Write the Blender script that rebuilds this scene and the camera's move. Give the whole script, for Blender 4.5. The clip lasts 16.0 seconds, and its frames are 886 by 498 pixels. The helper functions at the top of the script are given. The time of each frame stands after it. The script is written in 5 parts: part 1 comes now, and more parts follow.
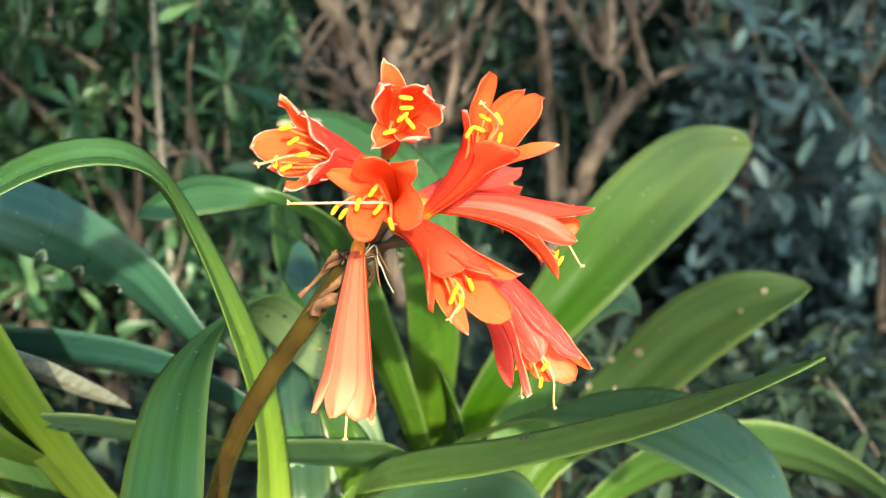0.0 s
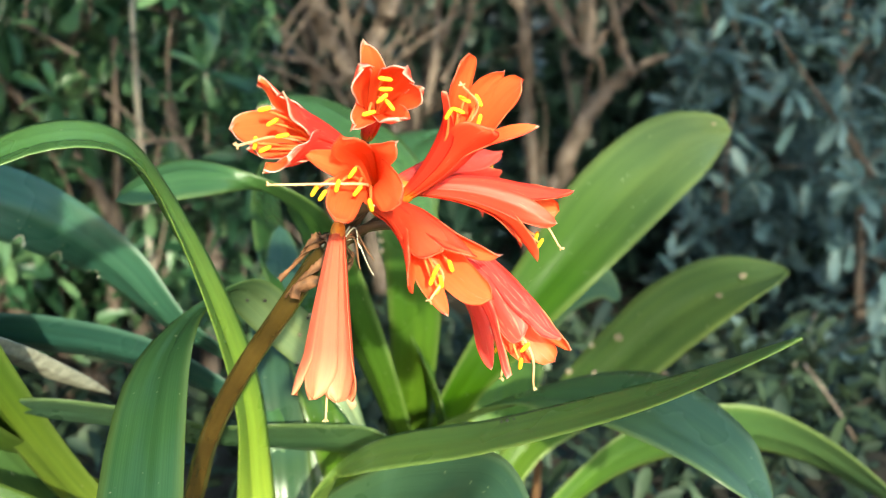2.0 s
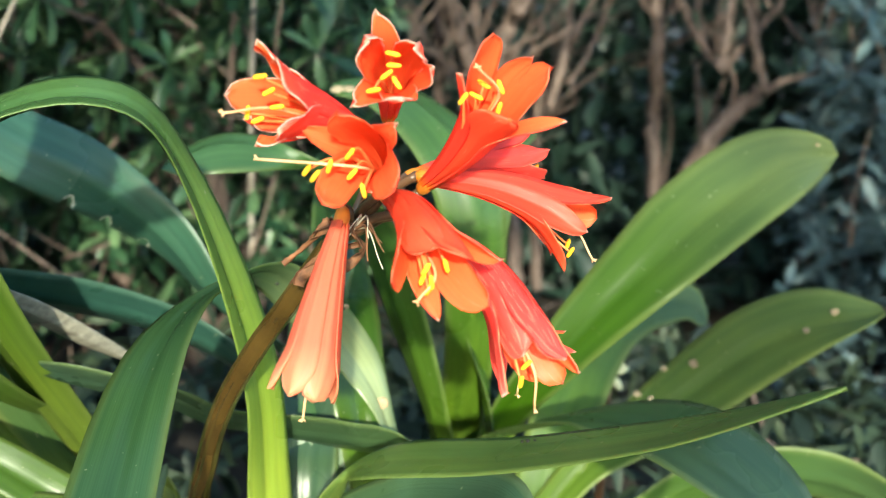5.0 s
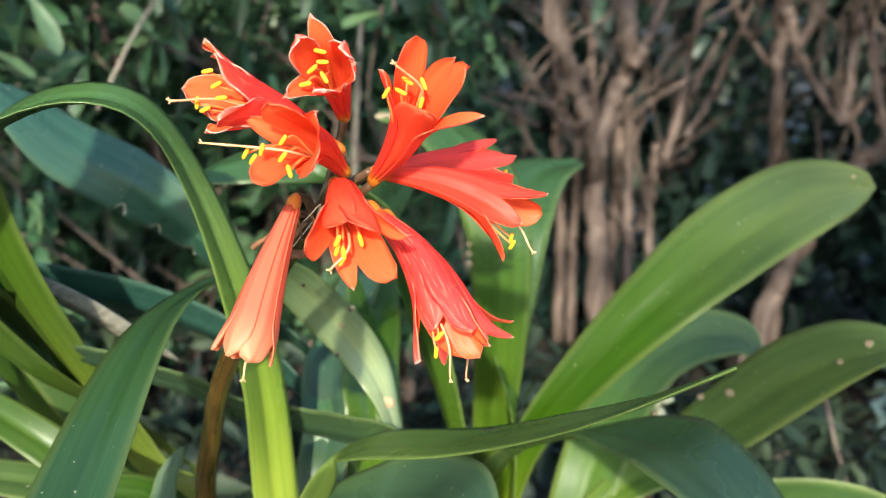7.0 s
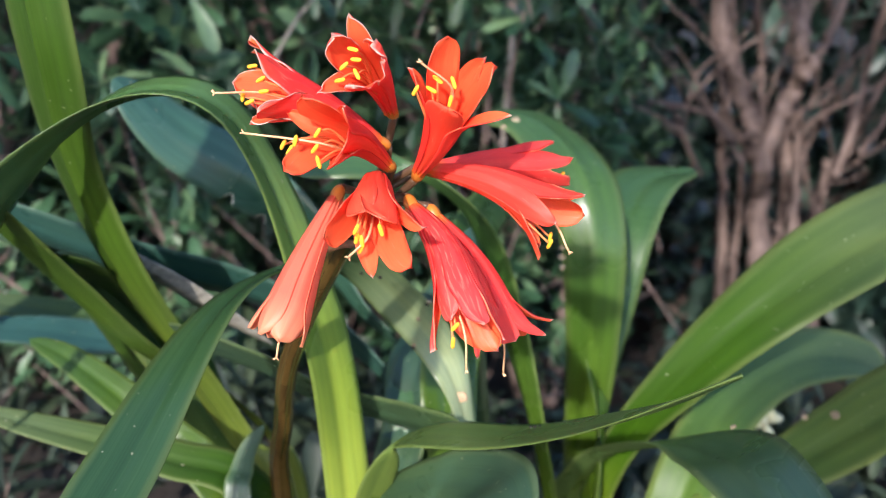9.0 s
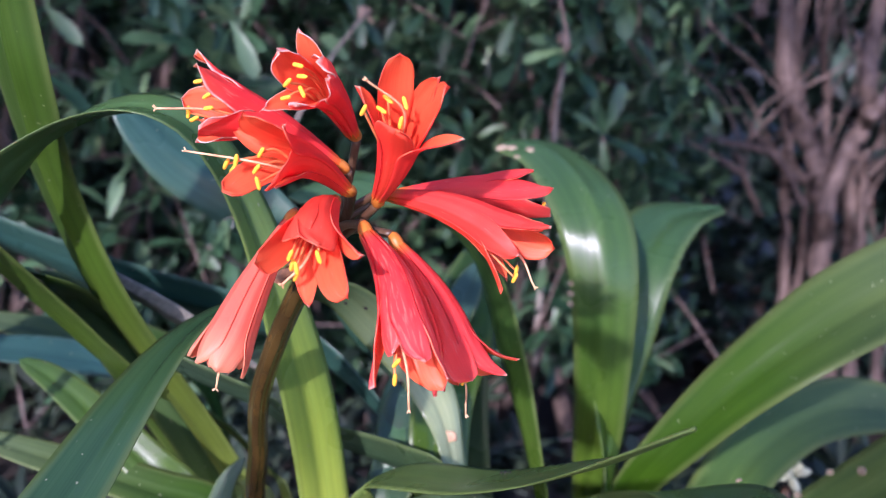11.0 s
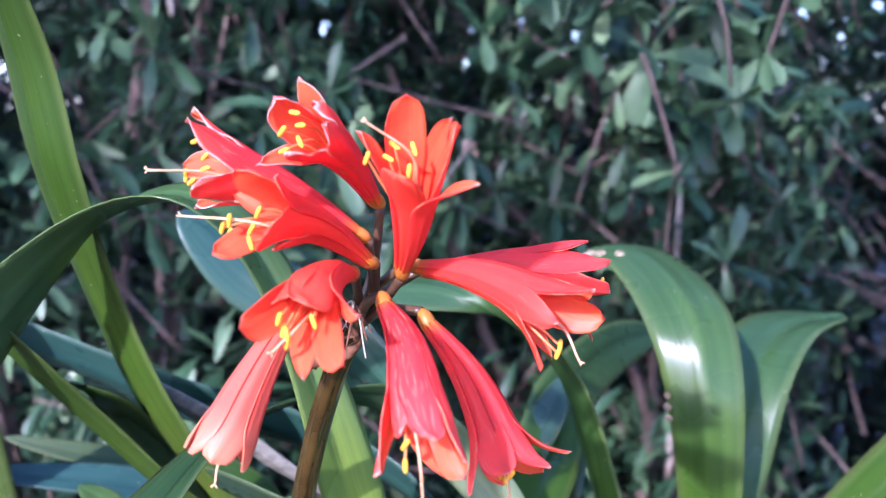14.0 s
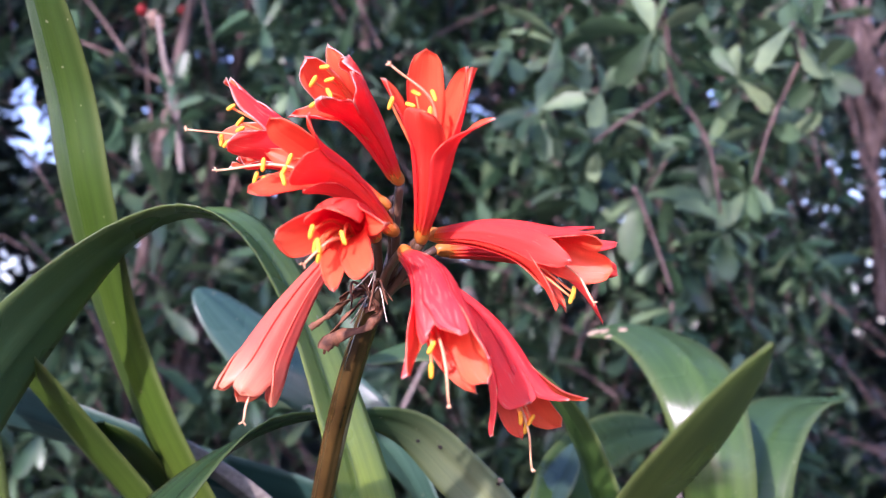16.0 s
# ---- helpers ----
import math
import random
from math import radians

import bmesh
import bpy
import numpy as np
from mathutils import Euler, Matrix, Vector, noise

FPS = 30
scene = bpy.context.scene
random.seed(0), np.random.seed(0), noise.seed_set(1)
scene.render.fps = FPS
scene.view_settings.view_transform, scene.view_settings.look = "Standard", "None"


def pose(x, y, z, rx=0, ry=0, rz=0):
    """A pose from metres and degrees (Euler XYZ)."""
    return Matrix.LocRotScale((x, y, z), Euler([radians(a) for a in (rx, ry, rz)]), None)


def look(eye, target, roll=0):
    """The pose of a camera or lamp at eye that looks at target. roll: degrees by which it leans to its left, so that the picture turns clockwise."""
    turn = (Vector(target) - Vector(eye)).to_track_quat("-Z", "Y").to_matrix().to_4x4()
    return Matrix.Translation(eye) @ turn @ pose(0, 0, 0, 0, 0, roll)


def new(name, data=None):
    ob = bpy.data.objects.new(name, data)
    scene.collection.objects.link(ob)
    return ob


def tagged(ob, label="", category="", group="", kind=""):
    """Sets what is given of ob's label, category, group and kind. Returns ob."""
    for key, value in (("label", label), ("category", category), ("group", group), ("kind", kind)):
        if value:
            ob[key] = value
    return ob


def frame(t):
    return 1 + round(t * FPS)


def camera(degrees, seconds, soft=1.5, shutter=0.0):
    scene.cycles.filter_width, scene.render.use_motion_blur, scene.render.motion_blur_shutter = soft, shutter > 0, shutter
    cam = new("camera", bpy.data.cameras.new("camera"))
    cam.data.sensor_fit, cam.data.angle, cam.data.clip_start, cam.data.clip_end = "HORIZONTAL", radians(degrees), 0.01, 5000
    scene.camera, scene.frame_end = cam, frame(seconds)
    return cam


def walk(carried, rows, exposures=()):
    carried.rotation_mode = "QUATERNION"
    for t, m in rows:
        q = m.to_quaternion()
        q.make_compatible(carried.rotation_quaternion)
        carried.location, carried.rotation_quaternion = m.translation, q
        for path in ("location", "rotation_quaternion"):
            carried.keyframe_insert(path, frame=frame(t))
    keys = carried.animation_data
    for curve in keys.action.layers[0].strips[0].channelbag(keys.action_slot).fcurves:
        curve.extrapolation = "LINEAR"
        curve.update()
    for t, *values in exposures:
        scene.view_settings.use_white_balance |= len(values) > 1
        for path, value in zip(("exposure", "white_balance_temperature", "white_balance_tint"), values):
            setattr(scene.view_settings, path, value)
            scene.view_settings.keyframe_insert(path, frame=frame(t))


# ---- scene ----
cam = camera(44.3, 16.0, soft=1.1)
cam.data.dof.use_dof = True
cam.data.dof.focus_distance = 0.34
cam.data.dof.aperture_fstop = 14.5
METRES, EYE, TILT, LEAN, TURN = 0.46, 0.55, -18.0, 0.0, 0.0
ROWS = [
    (0.0, 0.0, 0.0, 0.0, 0.0, 0.0, -0.0),
    (0.5, -0.0005, 0.0108, -0.0011, 0.02, -0.34, 0.04),
    (1.0, 0.0011, 0.0083, -0.0004, -0.37, -0.54, 0.06),
    (1.5, 0.0002, -0.0002, 0.0008, -0.93, -0.56, 0.08),
    (2.0, 0.0006, -0.0009, -0.0049, -1.01, -0.56, 0.11),
    (2.5, -0.0142, 0.0087, -0.0021, -1.0, -0.64, 0.11),
    (3.0, -0.0073, 0.0148, -0.001, -0.97, -0.84, 0.27),
    (3.5, 0.0219, 0.0521, 0.0186, 0.3, -2.59, -0.18),
    (4.0, 0.0436, 0.061, 0.0166, 2.46, -2.39, -2.57),
    (6.5, 0.1609, 0.0458, -0.0334, 10.26, 1.41, -6.21),
    (7.0, 0.215, 0.0246, -0.0361, 12.92, 1.35, -7.0),
    (7.5, 0.2438, 0.0285, -0.0367, 15.78, 0.96, -7.61),
    (8.0, 0.2605, 0.0221, -0.0367, 18.08, 0.62, -8.22),
    (10.5, 0.3793, 0.0828, -0.0139, 25.85, 0.55, -11.55),
    (11.0, 0.367, 0.1052, -0.0175, 25.86, 1.43, -11.72),
    (11.5, 0.3352, 0.1195, -0.0273, 24.79, 2.82, -11.0),
    (12.0, 0.3081, 0.1459, -0.035, 23.91, 3.25, -10.95),
    (12.5, 0.3003, 0.1734, -0.0267, 25.65, 1.83, -11.27),
    (13.0, 0.3392, 0.1757, -0.0057, 30.27, 1.23, -12.15),
    (13.5, 0.372, 0.2072, -0.0275, 33.33, 4.39, -11.5),
    (14.0, 0.3906, 0.2259, -0.053, 33.5, 8.35, -10.67),
    (14.5, 0.4063, 0.2346, -0.096, 33.86, 10.15, -8.49),
    (15.0, 0.4121, 0.2042, -0.1325, 33.8, 13.34, -8.92),
    (15.5, 0.4075, 0.1933, -0.1754, 33.63, 16.35, -9.68),
    (16.0, 0.4033, 0.2336, -0.2192, 33.42, 19.79, -9.73),
]
EXPOSURES = [
    (0.0, 2.03, 6480, -15), (2.1, 2.03, 6480, -15), (2.5, 1.89, 6520, -9), (3.0, 1.82, 6500, -6), (4.2, 1.88, 6370, -8), (6.4, 1.88, 6040, -3), (7.0, 1.70, 6100, 0),
    (8.2, 1.66, 6000, 4), (10.3, 1.32, 5150, 34), (12.0, 1.40, 5170, 41), (12.5, 1.38, 5290, 49), (13.0, 1.80, 4920, 32), (13.5, 1.94, 4880, 34), (14.0, 1.90, 4850, 37), (14.5, 1.54, 5320, 53), (15.0, 1.80, 5200, 45),
    (15.5, 1.84, 5080, 40), (16.0, 1.78, 5420, 50),
]
walk(cam, [(t, pose(0, 0, EYE, TILT, LEAN, TURN) @ pose(METRES * x, METRES * y, METRES * z, 90 + pitch, roll, yaw)) for t, x, y, z, yaw, pitch, roll in ROWS], EXPOSURES)

# ---- world and sun ----
SUN_AZ, SUN_EL = 171.0, 26.0            # degrees: clockwise from +y, and above the horizon
world = bpy.data.worlds.new("sky")
scene.world = world
world.use_nodes = True
wn = world.node_tree.nodes
sky = wn.new("ShaderNodeTexSky")
sky.sky_type = 'NISHITA'
sky.sun_disc = False
sky.sun_elevation = radians(SUN_EL)
sky.sun_rotation = radians(SUN_AZ)
wn["Background"].inputs["Strength"].default_value = 0.15
world.node_tree.links.new(sky.outputs[0], wn["Background"].inputs["Color"])
sun_data = bpy.data.lights.new("sun", 'SUN')
sun_data.energy = 2.75
sun_data.angle = radians(1.2)
sun_data.color = (1.0, 0.88, 0.70)
sun = new("sun", sun_data)
az, el = radians(SUN_AZ), radians(SUN_EL)
sun_from = Vector((math.sin(az) * math.cos(el), math.cos(az) * math.cos(el), math.sin(el)))
sun.matrix_world = look(sun_from * 6, (0, 0, 0))


# ---- materials ----
def material(name):
    m = bpy.data.materials.new(name)
    m.use_nodes = True
    t = m.node_tree
    return m, t, t.nodes["Principled BSDF"]


def node(t, kind, **inputs):
    n = t.nodes.new(kind)
    for key, value in inputs.items():
        n.inputs[key.replace("_", " ")].default_value = value
    return n


def link(t, a, out, b, inp):
    t.links.new(a.outputs[out], b.inputs[inp])


def ramp(t, source, out, stops):
    r = t.nodes.new("ShaderNodeValToRGB")
    els = r.color_ramp.elements
    while len(els) < len(stops):
        els.new(0.5)
    for e, (p, c) in zip(els, stops):
        e.position, e.color = p, (*c, 1)
    link(t, source, out, r, "Fac")
    return r


def mix(t, fac, a, b, blend='MIX'):
    """Mixes two colour sockets by a factor, a number or a socket. Returns the colour socket."""
    n = t.nodes.new("ShaderNodeMix")
    n.data_type, n.blend_type = 'RGBA', blend
    for key, value in ((0, fac), (6, a), (7, b)):
        if isinstance(value, bpy.types.NodeSocket):
            t.links.new(value, n.inputs[key])
        else:
            n.inputs[key].default_value = value if key == 0 else (*value, 1)
    return n.outputs[2]


def thin(t, bsdf, colour, share):
    """Lets a share of the light through a leaf or a petal."""
    tr = t.nodes.new("ShaderNodeBsdfTranslucent")
    t.links.new(colour, tr.inputs["Color"])
    mx = t.nodes.new("ShaderNodeMixShader")
    mx.inputs[0].default_value = share
    link(t, bsdf, 0, mx, 1)
    link(t, tr, 0, mx, 2)
    link(t, mx, 0, t.nodes["Material Output"], 0)


def stretched(t, sx, sy, scale, detail=3.0):
    """Noise drawn out along a blade: u runs across it, v along it."""
    uv = t.nodes.new("ShaderNodeUVMap")
    mp = t.nodes.new("ShaderNodeMapping")
    mp.inputs["Scale"].default_value = (sx, sy, 1)
    link(t, uv, 0, mp, 0)
    info = t.nodes.new("ShaderNodeObjectInfo")
    add = t.nodes.new("ShaderNodeVectorMath")
    add.operation = 'ADD'
    link(t, mp, 0, add, 0)
    link(t, info, "Random", add, 1)
    nz = node(t, "ShaderNodeTexNoise", Scale=scale, Detail=detail)
    link(t, add, 0, nz, "Vector")
    return nz, uv


def bump(t, source, out, bsdf, strength, distance):
    b = node(t, "ShaderNodeBump", Strength=strength, Distance=distance)
    link(t, source, out, b, "Height")
    link(t, b, 0, bsdf, "Normal")


def strap_leaf_material(name, tones, gloss_range=(0.24, 0.38), edge=(0.15, 0.19, 0.055), spec=0.55, share=0.28):
    """tones: the colours from the pale foot of the blade to its tip."""
    m, t, b = material(name)
    fine, uv = stretched(t, 60, 1.2, 1.0)
    broad, _ = stretched(t, 1.5, 4, 1.6)
    sep = t.nodes.new("ShaderNodeSeparateXYZ")
    link(t, uv, 0, sep, 0)
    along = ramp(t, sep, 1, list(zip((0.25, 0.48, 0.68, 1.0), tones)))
    streak = ramp(t, fine, 0, [(0.3, (0.90, 0.91, 0.89)), (0.7, (1.1, 1.1, 1.08))])
    patch = ramp(t, broad, 0, [(0.35, (0.82, 0.86, 0.85)), (0.7, (1.18, 1.12, 1.0))])
    bands, _ = stretched(t, 11, 0.5, 1.0, 2.0)
    band = ramp(t, bands, 0, [(0.32, (0.90, 0.925, 0.93)), (0.68, (1.10, 1.07, 1.05))])
    c = mix(t, 1.0, along.outputs[0], streak.outputs[0], 'MULTIPLY')
    c = mix(t, 1.0, c, patch.outputs[0], 'MULTIPLY')
    c = mix(t, 1.0, c, band.outputs[0], 'MULTIPLY')
    tone = t.nodes.new("ShaderNodeObjectInfo")
    tint = ramp(t, tone, "Random", [(0.0, (0.85, 0.92, 1.1)), (1.0, (1.15, 1.06, 0.85))])
    c = mix(t, 1.0, c, tint.outputs[0], 'MULTIPLY')
    geo = t.nodes.new("ShaderNodeTexCoord")
    specks = node(t, "ShaderNodeTexNoise", Scale=400.0, Detail=1.0)
    link(t, geo, "Object", specks, "Vector")
    dust = ramp(t, specks, 0, [(0.755, (0, 0, 0)), (0.79, (0.8, 0.8, 0.8))])
    c = mix(t, dust.outputs[0], c, (0.28, 0.29, 0.18))
    side = t.nodes.new("ShaderNodeMath")
    side.operation = 'MULTIPLY_ADD'
    side.inputs[1].default_value, side.inputs[2].default_value = 2.0, -1.0
    link(t, sep, 0, side, 0)
    far = t.nodes.new("ShaderNodeMath")
    far.operation = 'ABSOLUTE'
    link(t, side, 0, far, 0)
    margin = ramp(t, far, 0, [(0.72, (0, 0, 0)), (0.97, (0.42, 0.42, 0.42))])
    c = mix(t, margin.outputs[0], c, edge)
    t.links.new(c, b.inputs["Base Color"])
    wet = node(t, "ShaderNodeTexNoise", Scale=35.0, Detail=2.0)
    link(t, geo, "Object", wet, "Vector")
    gloss = ramp(t, wet, 0, [(0.3, (gloss_range[0],) * 3), (0.7, (gloss_range[1],) * 3)])
    link(t, gloss, 0, b, "Roughness")
    b.inputs["Specular IOR Level"].default_value = spec
    bump(t, fine, 0, b, 0.25, 0.0006)
    thin(t, b, c, share)
    return m


def petal_material(name, body, throat, tip, edge_at=0.965, scuffs=0.66, tipped=0.0, rim_tone=(0.90, 0.27, 0.15), torn=0.45):
    m, t, b = material(name)
    fine, uv = stretched(t, 26, 1.0, 1.0)
    sep = t.nodes.new("ShaderNodeSeparateXYZ")
    link(t, uv, 0, sep, 0)
    along = ramp(t, sep, 1, [(0.0, throat), (0.10, body), (0.72, body), (1.0, tip)])
    streak = ramp(t, fine, 0, [(0.3, (0.97, 0.92, 0.93)), (0.7, (1.02, 1.08, 1.05))])
    c = mix(t, 1.0, along.outputs[0], streak.outputs[0], 'MULTIPLY')
    side = t.nodes.new("ShaderNodeMath")
    side.operation = 'MULTIPLY_ADD'
    side.inputs[1].default_value, side.inputs[2].default_value = 2.0, -1.0
    link(t, sep, 0, side, 0)
    far = t.nodes.new("ShaderNodeMath")
    far.operation = 'ABSOLUTE'
    link(t, side, 0, far, 0)
    rim = ramp(t, far, 0, [(edge_at, (0, 0, 0)), (1.0, (1, 1, 1))])
    worn = node(t, "ShaderNodeTexNoise", Scale=180.0, Detail=2.0)
    tc = t.nodes.new("ShaderNodeTexCoord")
    link(t, tc, "Object", worn, "Vector")
    patch = ramp(t, worn, 0, [(torn, (0, 0, 0)), (torn + 0.17, (1, 1, 1))])
    free = ramp(t, sep, 1, [(0.62, (0, 0, 0)), (0.75, (1, 1, 1))])
    both = mix(t, 1.0, rim.outputs[0], patch.outputs[0], 'MULTIPLY')
    both = mix(t, 1.0, both, free.outputs[0], 'MULTIPLY')
    c = mix(t, both, c, rim_tone)
    scuff, _ = stretched(t, 9, 5, 1.4, 5.0)
    scuffed = ramp(t, scuff, 0, [(scuffs, (0, 0, 0)), (scuffs + 0.12, (0.6, 0.6, 0.6))])
    c = mix(t, scuffed.outputs[0], c, (0.90, 0.34, 0.24))
    point = ramp(t, sep, 1, [(0.986, (0, 0, 0)), (0.996, (tipped, tipped, tipped))])
    c = mix(t, point.outputs[0], c, (0.90, 0.66, 0.52))
    t.links.new(c, b.inputs["Base Color"])
    b.inputs["Roughness"].default_value = 0.42
    b.inputs["Specular IOR Level"].default_value = 0.38
    bump(t, fine, 0, b, 0.22, 0.0004)
    thin(t, b, c, 0.48)
    return m


def plain_material(name, low, high, scale, rough, relief=0.3, depth=0.001, share=0.0, spec=0.4, drawn=(1, 1, 1)):
    """A surface whose colour wanders between two tones, with relief of the same size."""
    m, t, b = material(name)
    tc = t.nodes.new("ShaderNodeTexCoord")
    mp = t.nodes.new("ShaderNodeMapping")
    mp.inputs["Scale"].default_value = drawn
    link(t, tc, "Object", mp, 0)
    nz = node(t, "ShaderNodeTexNoise", Scale=scale, Detail=5.0, Roughness=0.6)
    link(t, mp, 0, nz, "Vector")
    r = ramp(t, nz, 0, [(0.32, low), (0.68, high)])
    link(t, r, 0, b, "Base Color")
    b.inputs["Roughness"].default_value = rough
    b.inputs["Specular IOR Level"].default_value = spec
    bump(t, nz, 0, b, relief, depth)
    if share:
        thin(t, b, r.outputs[0], share)
    return m


def foliage_material(name, low, mid, high, rough=0.4, share=0.2):
    """Leaves of one mesh, each with a tone of its own."""
    m, t, b = material(name)
    geo = t.nodes.new("ShaderNodeNewGeometry")
    r = ramp(t, geo, "Random Per Island", [(0.0, low), (0.55, mid), (1.0, high)])
    tc = t.nodes.new("ShaderNodeTexCoord")
    nz = node(t, "ShaderNodeTexNoise", Scale=60.0, Detail=3.0)
    link(t, tc, "Object", nz, "Vector")
    v = ramp(t, nz, 0, [(0.3, (0.75, 0.78, 0.8)), (0.7, (1.2, 1.18, 1.1))])
    c = mix(t, 1.0, r.outputs[0], v.outputs[0], 'MULTIPLY')
    t.links.new(c, b.inputs["Base Color"])
    b.inputs["Roughness"].default_value = rough
    thin(t, b, c, share)
    return m


# the bluish tip tone stands in for grey sky sheen on these blades
LEAF = strap_leaf_material("strap_leaf", [(0.11, 0.15, 0.030), (0.070, 0.115, 0.030), (0.050, 0.094, 0.042), (0.044, 0.086, 0.056)])
LEAF_MID = strap_leaf_material("strap_leaf_midtone", [(0.46, 0.46, 0.20), (0.080, 0.148, 0.012), (0.046, 0.102, 0.014), (0.048, 0.106, 0.046)])
LEAF_EDGED = strap_leaf_material("strap_leaf_pale_edged", [(0.072, 0.130, 0.016), (0.074, 0.136, 0.016), (0.068, 0.122, 0.030), (0.088, 0.132, 0.056)], gloss_range=(0.36, 0.50), edge=(0.22, 0.25, 0.07), spec=0.30)
# the foot is pale by nature, and brightened further for sun falling on it
LEAF_SUNNY_FOOT = strap_leaf_material("strap_leaf_pale_sunny_foot", [(0.50, 0.54, 0.075), (0.30, 0.39, 0.042), (0.100, 0.180, 0.040), (0.054, 0.126, 0.062)])
# mid tones darkened in place of a shadow on blade_h, tip paled as sheen
LEAF_SHADED = strap_leaf_material("strap_leaf_shaded_mid", [(0.12, 0.16, 0.010), (0.026, 0.070, 0.002), (0.025, 0.064, 0.004), (0.086, 0.119, 0.064)], (0.36, 0.50), (0.16, 0.19, 0.060), spec=0.16, share=0.18)
LEAF_OLIVE = strap_leaf_material("strap_leaf_olive", [(0.18, 0.215, 0.050), (0.120, 0.175, 0.028), (0.048, 0.102, 0.010), (0.032, 0.076, 0.010)], (0.32, 0.46))
# lit copy of the leaf: yellower, brighter tones stand in for sun on blade_g
LEAF_LIT = strap_leaf_material("strap_leaf_lit_tone", [(0.34, 0.38, 0.09), (0.152, 0.218, 0.046), (0.108, 0.170, 0.040), (0.080, 0.140, 0.038)])
# a pale leaf, its second tone whitened further to hold the sheen
LEAF_SHEEN = strap_leaf_material("strap_leaf_pale_sheen", [(0.44, 0.46, 0.20), (0.52, 0.56, 0.29), (0.048, 0.102, 0.035), (0.036, 0.085, 0.032)], (0.12, 0.22), share=0.46)
# blue sky reflected by up-facing blades is put into the base colour
LEAF_SKY_TINT = strap_leaf_material("strap_leaf_sky_tint", [(0.070, 0.13, 0.060), (0.042, 0.104, 0.074), (0.037, 0.098, 0.074), (0.036, 0.094, 0.078)], edge=(0.10, 0.16, 0.11))
PETAL = petal_material("petal_outside", (0.94, 0.070, 0.044), (0.90, 0.21, 0.02), (0.95, 0.105, 0.060), tipped=0.8)
PETAL_SOFT = petal_material("petal_soft", (0.95, 0.090, 0.041), (0.90, 0.23, 0.02), (0.96, 0.125, 0.055))
PETAL_IN = petal_material("petal_inside", (0.97, 0.150, 0.048), (0.94, 0.24, 0.02), (0.97, 0.185, 0.062))
PETAL_TORN = petal_material("petal_torn_outside", (0.94, 0.062, 0.056), (0.90, 0.21, 0.02), (0.95, 0.110, 0.065), 0.88, 0.60, 0.8, (0.92, 0.66, 0.56), 0.30)
PETAL_TORN_IN = petal_material("petal_torn_inside", (0.97, 0.150, 0.048), (0.94, 0.24, 0.02), (0.97, 0.185, 0.062), 0.90, 0.70, 0.6, (0.92, 0.66, 0.54), 0.30)
PETAL_PALE = petal_material("petal_salmon", (0.86, 0.185, 0.110), (0.70, 0.12, 0.06), (0.82, 0.36, 0.20), 0.97)
PETAL_WORN = petal_material("petal_scuffed", (0.93, 0.070, 0.062), (0.90, 0.21, 0.02), (0.95, 0.12, 0.100), 0.93, 0.54, tipped=0.6)
PETAL_PINK = petal_material("petal_pinkish", (0.93, 0.068, 0.056), (0.90, 0.21, 0.02), (0.95, 0.12, 0.095), 0.95, 0.62, tipped=0.6)
OVARY = plain_material("ovary", (0.42, 0.115, 0.012), (0.58, 0.20, 0.018), 60, 0.4)
ANTHER = plain_material("anther", (0.86, 0.37, 0.012), (0.94, 0.52, 0.022), 900, 0.7)
FILAMENT = plain_material("filament", (0.82, 0.22, 0.06), (0.86, 0.32, 0.11), 200, 0.5, share=0.2)
STYLE = plain_material("style", (0.62, 0.30, 0.14), (0.74, 0.44, 0.24), 200, 0.45)
SCAPE = plain_material("flower_stalk", (0.036, 0.021, 0.005), (0.074, 0.044, 0.010), 45, 0.15, 0.05, 0.0002, spec=0.6)
PEDICEL = plain_material("flower_pedicel", (0.066, 0.032, 0.018), (0.115, 0.060, 0.030), 120, 0.35)
DRY = plain_material("dry_bract", (0.048, 0.018, 0.007), (0.22, 0.092, 0.040), 260, 0.75, 0.7, 0.001)
PALE_THREAD = plain_material("pale_thread", (0.40, 0.33, 0.25), (0.60, 0.53, 0.43), 300, 0.7)
BITE_RIM = plain_material("bite_rim", (0.34, 0.30, 0.22), (0.66, 0.62, 0.52), 400, 0.8)
SCAR = plain_material("leaf_scar", (0.17, 0.12, 0.07), (0.36, 0.29, 0.19), 400, 0.8)
DIRT = plain_material("dirt", (0.010, 0.009, 0.007), (0.030, 0.026, 0.020), 500, 0.9)
RUST = plain_material("rusty_patch", (0.36, 0.20, 0.10), (0.48, 0.34, 0.20), 300, 0.7)
DRY_LEAF = plain_material("dry_leaf", (0.14, 0.125, 0.10), (0.29, 0.27, 0.22), 60, 0.7, 0.4, 0.0006, drawn=(1, 4, 4))
SHRUB = foliage_material("shrub_leaf", (0.022, 0.058, 0.028), (0.054, 0.115, 0.055), (0.145, 0.220, 0.110), 0.38)
SHRUB_PALE = foliage_material("shrub_leaf_pale", (0.048, 0.100, 0.045), (0.082, 0.150, 0.066), (0.17, 0.24, 0.12), 0.52)
# raised, bluish tones stand in for sky light on this shrub
SHRUB_SKYLIT = foliage_material("shrub_leaf_skylit", (0.066, 0.108, 0.118), (0.108, 0.165, 0.182), (0.150, 0.205, 0.230), 0.46)
SHRUB_NEAR = foliage_material("shrub_leaf_dark", (0.014, 0.040, 0.020), (0.037, 0.086, 0.040), (0.130, 0.205, 0.100), 0.38)
